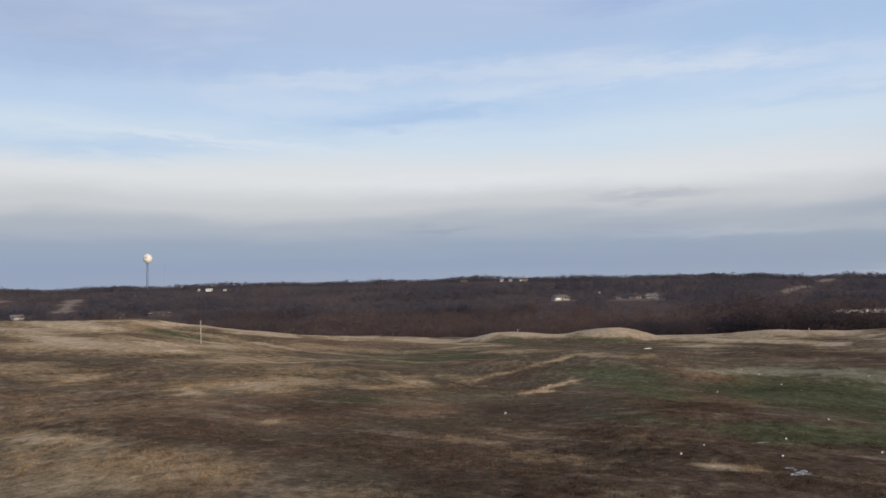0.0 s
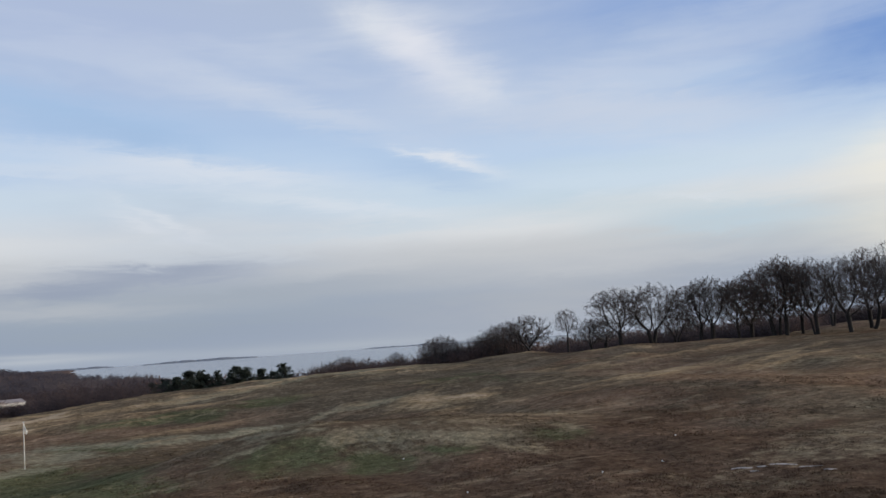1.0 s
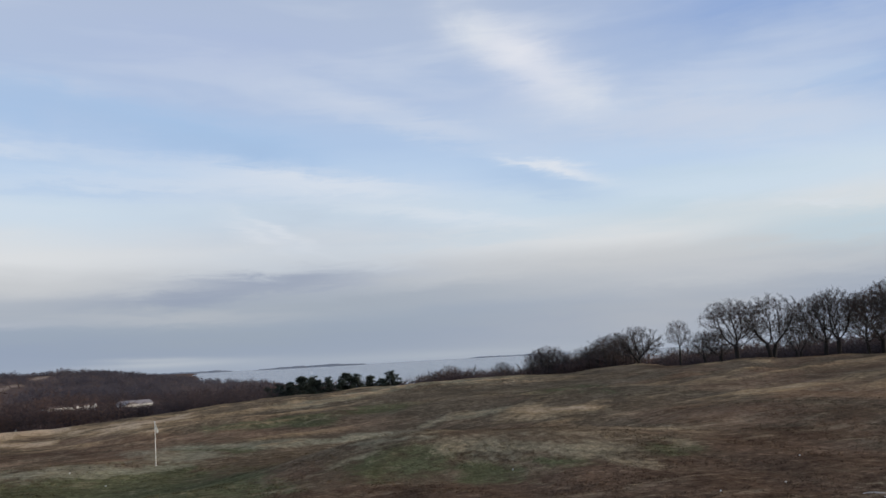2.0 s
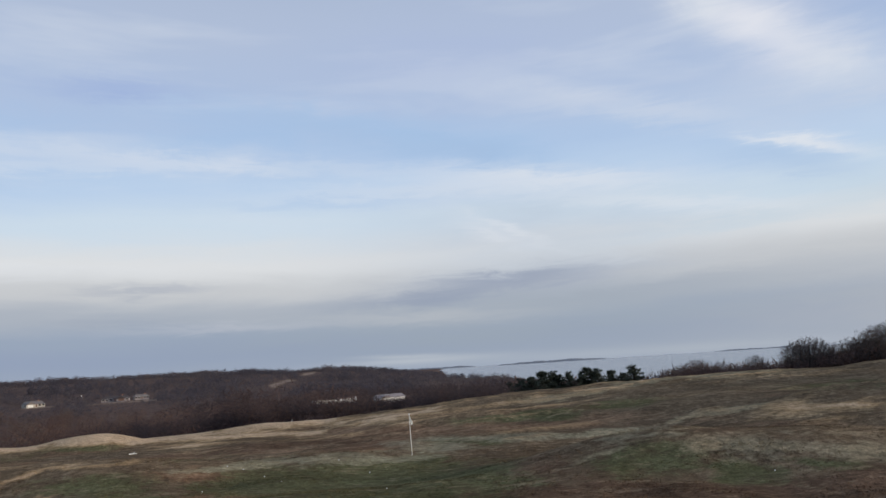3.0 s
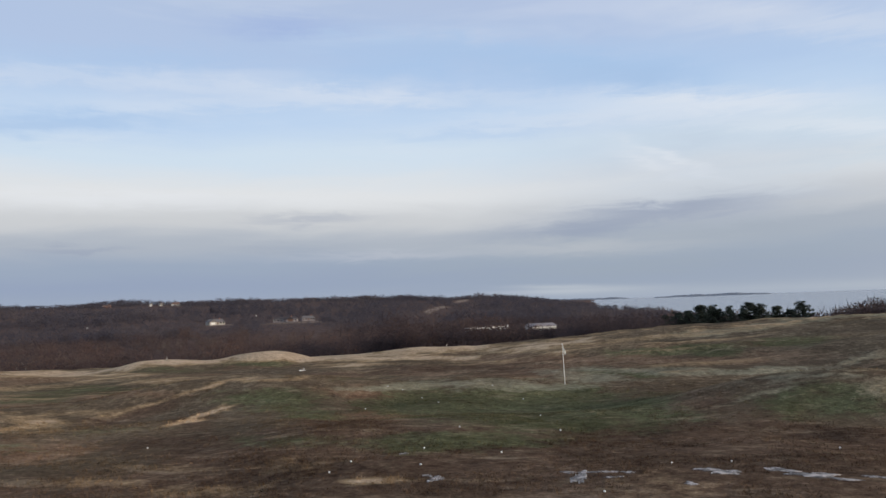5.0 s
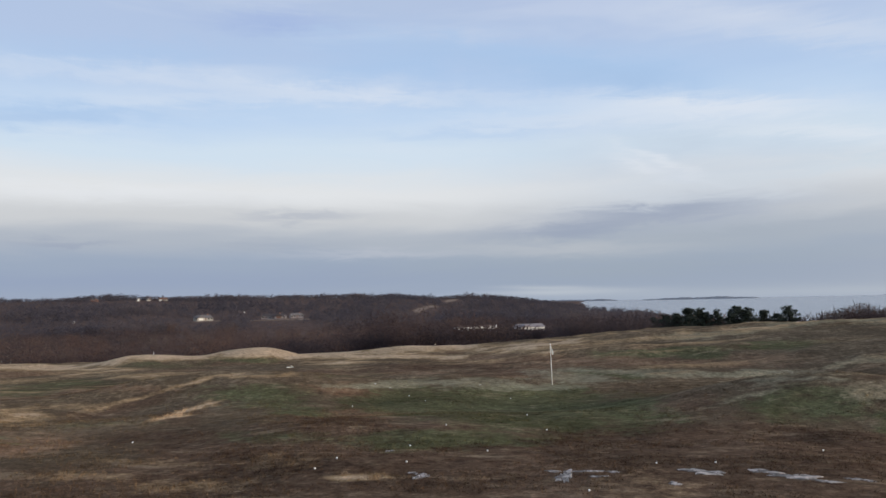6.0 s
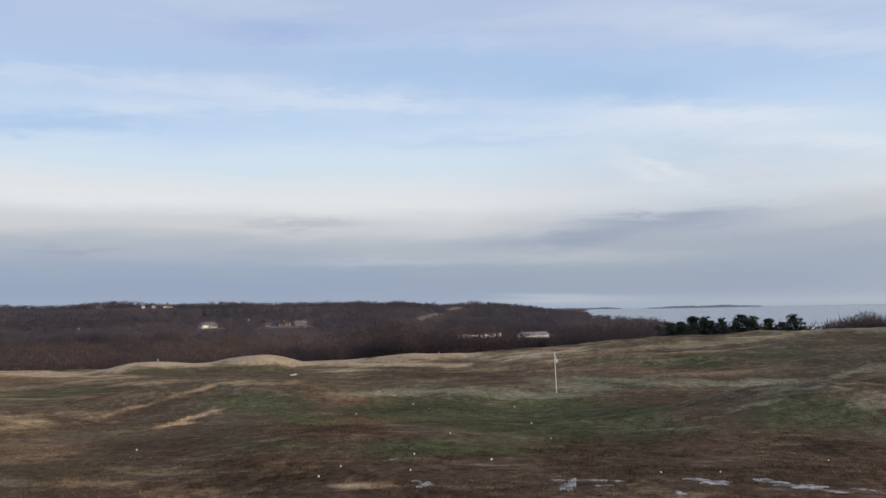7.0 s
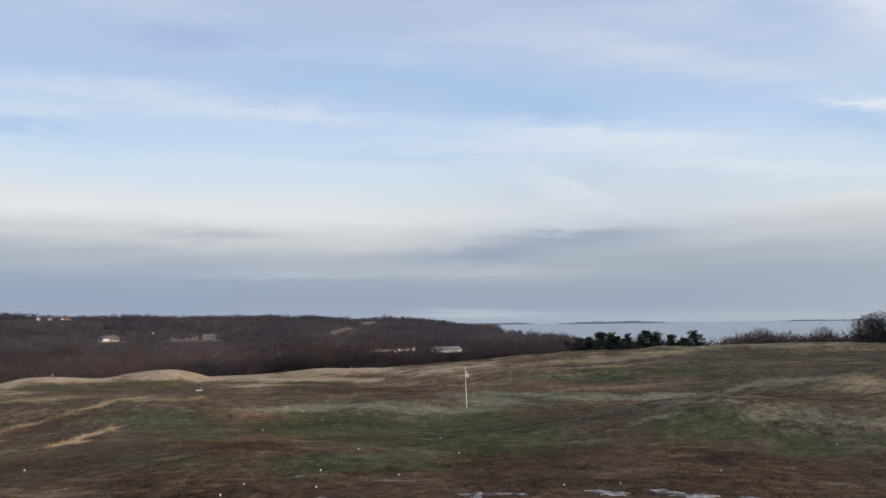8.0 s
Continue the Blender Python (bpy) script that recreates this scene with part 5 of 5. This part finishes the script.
# ---- ice ----
def build_ice_patch(az, el, wide, deep, seed, eye=VIEW_A):
    """A thin ragged sheet of ice that follows the ground and sinks into it at its rim."""
    cx, cy, cz = spot(az, el, eye)
    wide, deep = wide * 0.8, deep * 1.05
    v = toward(az)
    ux, uy = v.x, v.y
    rnd = random.Random(seed)
    ph = [rnd.uniform(0, 6.28) for _ in range(6)]
    verts, faces = [], []
    rings, spokes = 7, 56
    for i in range(1, rings + 1):
        for k in range(spokes):
            t = 6.28318 * k / spokes
            edge = 1 + 0.30 * math.sin(2 * t + ph[0]) + 0.22 * math.sin(3 * t + ph[1]) + 0.16 * math.sin(5 * t + ph[2]) + 0.13 * math.sin(9 * t + ph[3]) + 0.10 * math.sin(14 * t + ph[4])
            q = i / rings * max(0.25, edge)
            s, d = wide * q * math.cos(t), deep * q * math.sin(t)
            x, y = cx + ux * d - uy * s, cy + uy * d + ux * s
            verts.append((x, y, ground_z(x, y) + (0.012 if i < rings else -0.03)))
    verts.append((cx, cy, ground_z(cx, cy) + 0.012))
    hub = len(verts) - 1
    for k in range(spokes):
        l = (k + 1) % spokes
        faces.append((hub, k, l))
        for i in range(rings - 1):
            faces.append((i * spokes + k, (i + 1) * spokes + k, (i + 1) * spokes + l, i * spokes + l))
    return tagged(mesh_object("ice_patch", verts, faces, ICE, None, "", True), "thin white ice frozen on the wet turf", "ice", "ice patches")


for i, (a, e, wide, deep) in enumerate([
        (-2.2, -12.85, 0.22, 0.55), (-3.9, -12.45, 0.55, 0.09), (-1.4, -12.5, 0.20, 0.10), (-4.6, -12.8, 0.28, 0.06), (-5.6, -12.45, 0.25, 0.08), (-11.9, -12.25, 0.50, 0.26), (-9.9, -13.1, 0.14, 0.14), (-15.8, -12.0, 0.40, 0.18), (-17.8, -12.2, 0.62, 0.22), (-19.6, -12.35, 0.30, 0.14), (-21.6, -12.1, 0.30, 0.10), (8.3, -12.75, 0.22, 0.25), (8.9, -12.5, 0.14, 0.12), (10.6, -10.9, 0.14, 0.12)]):
    build_ice_patch(a, e, wide, deep, 50 + i)
for i, (a, e, wide, deep) in enumerate([(-50.2, -10.05, 0.25, 0.10), (-51.5, -9.95, 0.16, 0.08), (-52.8, -9.8, 0.35, 0.08), (-54.4, -9.95, 0.30, 0.06), (-55.6, -10.1, 0.2, 0.05), (-51.0, -10.25, 0.12, 0.06)]):
    build_ice_patch(a, e, wide, deep, 80 + i, VIEW_B)


# ---- buildings across the valley ----
def box(bm, x0, x1, y0, y1, z0, z1):
    v = [bm.verts.new(p) for p in ((x0, y0, z0), (x1, y0, z0), (x1, y1, z0), (x0, y1, z0), (x0, y0, z1), (x1, y0, z1), (x1, y1, z1), (x0, y1, z1))]
    for f in ((3, 2, 1, 0), (4, 5, 6, 7), (0, 1, 5, 4), (1, 2, 6, 5), (2, 3, 7, 6), (3, 0, 4, 7)):
        bm.faces.new([v[k] for k in f])


def boxed(*dims):
    bm = bmesh.new()
    box(bm, *dims)
    return bm


def build_house(az, r, w, d, wall_h, roof_h, walls, roof, label, turn=0.0, hip=0.0, windows=4, wing=None, chimney=True, name="house"):
    ob = thing(name, label, "building")
    part("wall", boxed(-w / 2, w / 2, -d / 2, d / 2, -3.0, wall_h), walls, ob)
    bm = bmesh.new()
    o = 0.6
    low = [bm.verts.new(p) for p in ((-w / 2 - o, -d / 2 - o, wall_h - .1), (w / 2 + o, -d / 2 - o, wall_h - .1), (w / 2 + o, d / 2 + o, wall_h - .1), (-w / 2 - o, d / 2 + o, wall_h - .1))]
    high = [bm.verts.new(p) for p in ((-w / 2 - o + hip, 0, wall_h + roof_h), (w / 2 + o - hip, 0, wall_h + roof_h))]
    for f in ((low[0], low[1], high[1], high[0]), (low[2], low[3], high[0], high[1]), (low[1], low[2], high[1]), (low[3], low[0], high[0]), (low[3], low[2], low[1], low[0])):
        bm.faces.new(f)
    bmesh.ops.recalc_face_normals(bm, faces=bm.faces[:])
    rf = part("roof", bm, roof, ob)
    if chimney:
        part("chimney", boxed(w * 0.22, w * 0.22 + 1.0, -0.2, 0.8, wall_h, wall_h + roof_h + 1.0), BRICK, rf)
    for k in range(windows):
        x = -w / 2 + w * (k + 0.5) / windows
        if k == windows // 2:
            part("door", boxed(x - 0.55, x + 0.55, -d / 2 - 0.08, -d / 2 + 0.05, 0.0, 2.1), ROOF_BROWN, ob)
        else:
            win = part("window", boxed(x - 0.8, x + 0.8, -d / 2 - 0.06, -d / 2 + 0.05, 0.9, 2.3), GLASS, ob)
            part("window_frame", boxed(x - 0.95, x + 0.95, -d / 2 - 0.10, -d / 2 - 0.065, 2.3, 2.45), WHITE, win)
    if wing:
        wx, ww, wd = wing
        part("wing", boxed(wx - ww / 2, wx + ww / 2, -d / 2 - wd, -d / 2, -3.0, wall_h), walls, ob)
        bm = bmesh.new()
        p = [bm.verts.new(q) for q in ((wx - ww / 2 - .5, -d / 2 - wd - .5, wall_h - .1), (wx + ww / 2 + .5, -d / 2 - wd - .5, wall_h - .1), (wx + ww / 2 + .5, 0, wall_h - .1), (wx - ww / 2 - .5, 0, wall_h - .1), (wx, -d / 2 - wd - .5, wall_h + roof_h * .85), (wx, 0, wall_h + roof_h * .85))]
        for f in ((0, 1, 4), (2, 3, 5), (1, 2, 5, 4), (3, 0, 4, 5), (3, 2, 1, 0)):
            bm.faces.new([p[k] for k in f])
        bmesh.ops.recalc_face_normals(bm, faces=bm.faces[:])
        part("wing_roof", bm, roof, ob)
        part("garage_door", boxed(wx - ww * .3, wx + ww * .3, -d / 2 - wd - 0.08, -d / 2 - wd + .05, 0, 2.2), ROOF_BROWN if walls is STONE else WHITE, ob)
    x, y = at(az, r)
    ob.matrix_basis = Matrix.Translation((x, y, ground_z(x, y) + (0.9 if name == "low_building" else 0.6))) @ Matrix.Rotation(radians(az + turn), 4, "Z")
    return ob


build_house(23.85, 800, 17, 10, 2.4, 2.8, CREAM, ROOF, "cream house with a grey roof in the wooded slope", 12, 2.5, 6, (-4, 7, 4))
build_house(18.9, 800, 24, 11, 2.2, 2.6, STONE, ROOF_DARK, "long mauve-grey house with a dark roof and pale lawn", -8, 3.0, 7, (6, 8, 4))
build_house(17.3, 805, 13, 9, 2.2, 2.4, STONE, ROOF, "grey house with a grey roof among bare trees", 10, 2.0, 5)
build_house(26.5, 1420, 15, 9, 2.2, 3.0, CREAM, ROOF_BROWN, "large house with a steep red-brown roof on the ridge", 0, 3.0, 5, (-5, 6, 4))
build_house(27.5, 1415, 6, 6, 2.6, 1.8, CREAM, ROOF, "small cream house on the ridge", 15, 1.0, 3)
build_house(28.15, 1412, 4.5, 4, 3.0, 1.6, WHITE, ROOF, "white outbuilding on the ridge", 0, 0.5, 2, None, False)
build_house(31.0, 1400, 13, 8, 2.0, 2.0, BRICK, ROOF_BROWN, "low brick house half hidden on the ridge", 5, 1.5, 4)
build_house(4.05, 480, 26, 8, 5.2, 0.6, WHITE, ROOF_BROWN, "long low white building behind the trees", 24, 0.4, 9, None, False, "low_building")
build_house(0.05, 480, 17, 9, 4.4, 1.9, WHITE, STONE, "white building with a mauve-grey roof behind the trees", 22, 0.6, 7, (-5, 6, 3), False, "low_building")
build_house(49.6, 1300, 10, 6, 2.6, 1.2, WHITE, WHITE, "white barn with a white roof on the ridge", 0, 0.2, 3, None, False, "barn")
build_house(48.5, 1300, 4.5, 5, 2.2, 1.2, WHITE, ROOF, "white outbuilding on the ridge", 10, 0.5, 2, None, False)
build_house(50.3, 1295, 2.6, 4, 3.4, 1.0, WHITE, ROOF, "tall white outbuilding on the ridge", 0, 0.5, 2, None, False)
build_house(61.75, 690, 9, 7, 1.0, 2.4, CREAM, ROOF, "gabled cream house with a grey roof low in the valley", 12, 0.4, 4, (-1.5, 5, 3), False)
build_house(52.9, 700, 20, 9, 1.6, 2.2, ROOF_DARK, ROOF_DARK, "dark low-roofed house in the woods", 0, 3.0, 4, None, False)
build_house(55.4, 690, 4, 4, 2.0, 1.2, WHITE, ROOF, "small white shed in the woods", 10, 0.5, 2, None, False, "shed")
build_house(32.2, 820, 1.2, 2, 1.2, 0.5, WHITE, ROOF, "small white shed in the woods", 20, 0.3, 0, None, False, "shed")
build_house(21.0, 900, 1.1, 2, 1.6, 0.5, WHITE, ROOF, "tall narrow white shed in the woods", 0, 0.5, 0, None, False, "shed")
px, py = at(2.5, 476)
light_mast = thing("pole_sign", "plain white post beside the long low building", "post")
part("post", turned([(-1, 0.35), (6.9, 0.35), (7.0, 0.2)], 8), WHITE, light_mast)
part("cap", turned([(7.0, 0.45), (7.4, 0.45), (7.5, 0.2)], 8), GREY, light_mast)
light_mast.matrix_basis = Matrix.Translation((px, py, ground_z(px, py)))


def build_water_tower():
    ob = thing("water_tower", "ivory spherical water tower on a pale blue column", "water tower")
    r = 1800
    x, y = at(53.72, r)
    base = ground_z(x, y) - 2
    c = EYE + r * math.tan(radians(2.54)) - base
    rad = 9.9
    part("column", turned([(0, 6.0), (4, 4.2), (10, 2.6), (c - 16, 1.9), (c - 11, 2.4), (c - 8.6, 4.6)], 20), STEEL, ob, "pale blue steel column", True)
    rows = [(c - rad * math.cos(t), max(0.05, rad * math.sin(t))) for t in np.linspace(0.02, 3.12, 22)]
    tank = part("tank", turned(rows, 36), TANK, ob, "ivory painted steel sphere", True)
    v = toward(53.72)
    bm = bmesh.new()  # the plain grey marking on the tank's face
    face = -v
    side = Vector((-face.y, face.x, 0))
    grid = []
    for i in range(6):
        row = []
        for j in range(7):
            d = (face + side * (-0.75 + 0.12 * j) + Vector((0, 0, 0.05 + 0.07 * i))).normalized() * (rad + 0.06)
            row.append(bm.verts.new((d.x, d.y, d.z + c)))
        grid.append(row)
    for a, b in zip(grid, grid[1:]):
        for k in range(6):
            bm.faces.new((a[k], a[k + 1], b[k + 1], b[k]))
    part("marking", bm, GREY, tank, "plain grey painted marking")
    part("vent", turned([(c + rad - .2, 1.2), (c + rad + 1.0, 1.2), (c + rad + 1.6, 0.3)], 12), TANK, ob)
    part("ladder", boxed(1.95, 2.15, -0.3, 0.3, 8, c - 12), STEEL, ob)
    ob.matrix_basis = Matrix.Translation((x, y, base))


build_water_tower()


def build_mast():
    ob = thing("radio_mast", "thin grey lattice mast beyond the ridge", "mast")
    h = 62
    for a in (0.5, 2.6, 4.7):
        part("leg", boxed(0.55 * math.cos(a) - .09, 0.55 * math.cos(a) + .09, 0.55 * math.sin(a) - .09, 0.55 * math.sin(a) + .09, 0, h), GREY, ob)
    for k in range(12):
        part("brace", turned([(k * 5 + 2, 0.75), (k * 5 + 2.25, 0.75)], 3), GREY, ob)
    x, y = at(52.6, 1850)
    ob.matrix_basis = Matrix.Translation((x, y, ground_z(x, y)))


build_mast()


# ---- far shores ----
def build_shore(name, az0, az1, r, top, label, seed, deep=120):
    n = 90
    verts, faces = [], []
    for i in range(n + 1):
        u = i / n
        a = az0 + (az1 - az0) * u
        swell = math.sin(math.pi * u) ** 0.35 * (0.75 + 0.5 * float(fbm(u * 9, 0.3, 4, seed)) + 0.35 * float(value_noise(u * 70, 0.5, seed)))
        for dr, k in ((-deep, 0), (-deep * .5, .8), (0, 1), (deep * .5, .8), (deep, 0)):
            x, y = at(a, r + dr)
            verts.append((x, y, -19.6 + max(0.3, top * swell) * k))
    for i in range(n):
        for k in range(4):
            faces.append((i * 5 + k, i * 5 + k + 1, i * 5 + k + 6, i * 5 + k + 5))
    return tagged(mesh_object(name, verts, faces, HAZED_SHORE), label, "shore", kind="structure")


# wooded shores, with the haze across the lake put into a pale bluish colour
HAZED_SHORE = plain("hazed_wooded_shore", (0.20, 0.215, 0.24), 0.95, 0.25, 0.02)
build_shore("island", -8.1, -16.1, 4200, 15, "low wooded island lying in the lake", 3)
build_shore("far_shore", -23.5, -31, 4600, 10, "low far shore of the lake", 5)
build_shore("far_shore", 3, -6.5, 4500, 15, "low far shore of the lake, mist put into its colour", 7)


# ---- grass tufts on the near turf ----
def build_tufts(count, seed, r0, r1):
    rnd = np.random.RandomState(seed)
    az = rnd.uniform(-67, 64, count)
    r = r0 * (r1 / r0) ** rnd.rand(count)
    x, y = -np.sin(np.radians(az)) * r, np.cos(np.radians(az)) * r
    thick = fbm(x / 1.7, y / 1.7, 3, 15) + rnd.uniform(-0.25, 0.25, count)
    keep = thick > 0.02
    x, y, r = x[keep], y[keep], r[keep]
    z = height(x, y)
    masks, wear = masks_at(x, y, z), wear_at(x, y, z)
    n, blades = len(x), 6
    size = (0.025 + 0.035 * rnd.rand(n) + 0.05 * masks[:, 0] * rnd.rand(n)) * (1 + r / 120)
    bx = x[:, None] + rnd.normal(0, 0.05, (n, blades)) * (1 + r[:, None] / 60)
    by = y[:, None] + rnd.normal(0, 0.05, (n, blades)) * (1 + r[:, None] / 60)
    a = rnd.uniform(0, 6.283, (n, blades))
    w = (0.006 + r[:, None] * 0.00018) * rnd.uniform(0.6, 1.5, (n, blades))
    ln = size[:, None] * rnd.uniform(0.6, 1.3, (n, blades))
    tip = rnd.normal(0, 0.6, (n, blades, 2)) * ln[..., None]
    zz = np.repeat(z[:, None], blades, 1) - 0.012
    p0 = np.stack([bx - np.cos(a) * w, by - np.sin(a) * w, zz], -1)
    p1 = np.stack([bx + np.cos(a) * w, by + np.sin(a) * w, zz], -1)
    p2 = np.stack([bx + tip[..., 0], by + tip[..., 1], zz + ln], -1)
    v = np.stack([p0, p1, p2], 2).reshape(-1, 3)
    m = np.repeat(masks, blades * 3, 0)
    ob = tri_object("grass", v, np.arange(len(v)).reshape(-1, 3), BLADE, m)
    layer = ob.data.color_attributes.new("wear", "FLOAT_COLOR", "POINT")
    layer.data.foreach_set("color", np.repeat(wear, blades * 3, 0).astype(np.float32).ravel())
    return tagged(ob, "short dormant grass tufts, straw, brown and green", "grass", kind="stuff")


build_tufts(85000, 31, 12.5, 45)
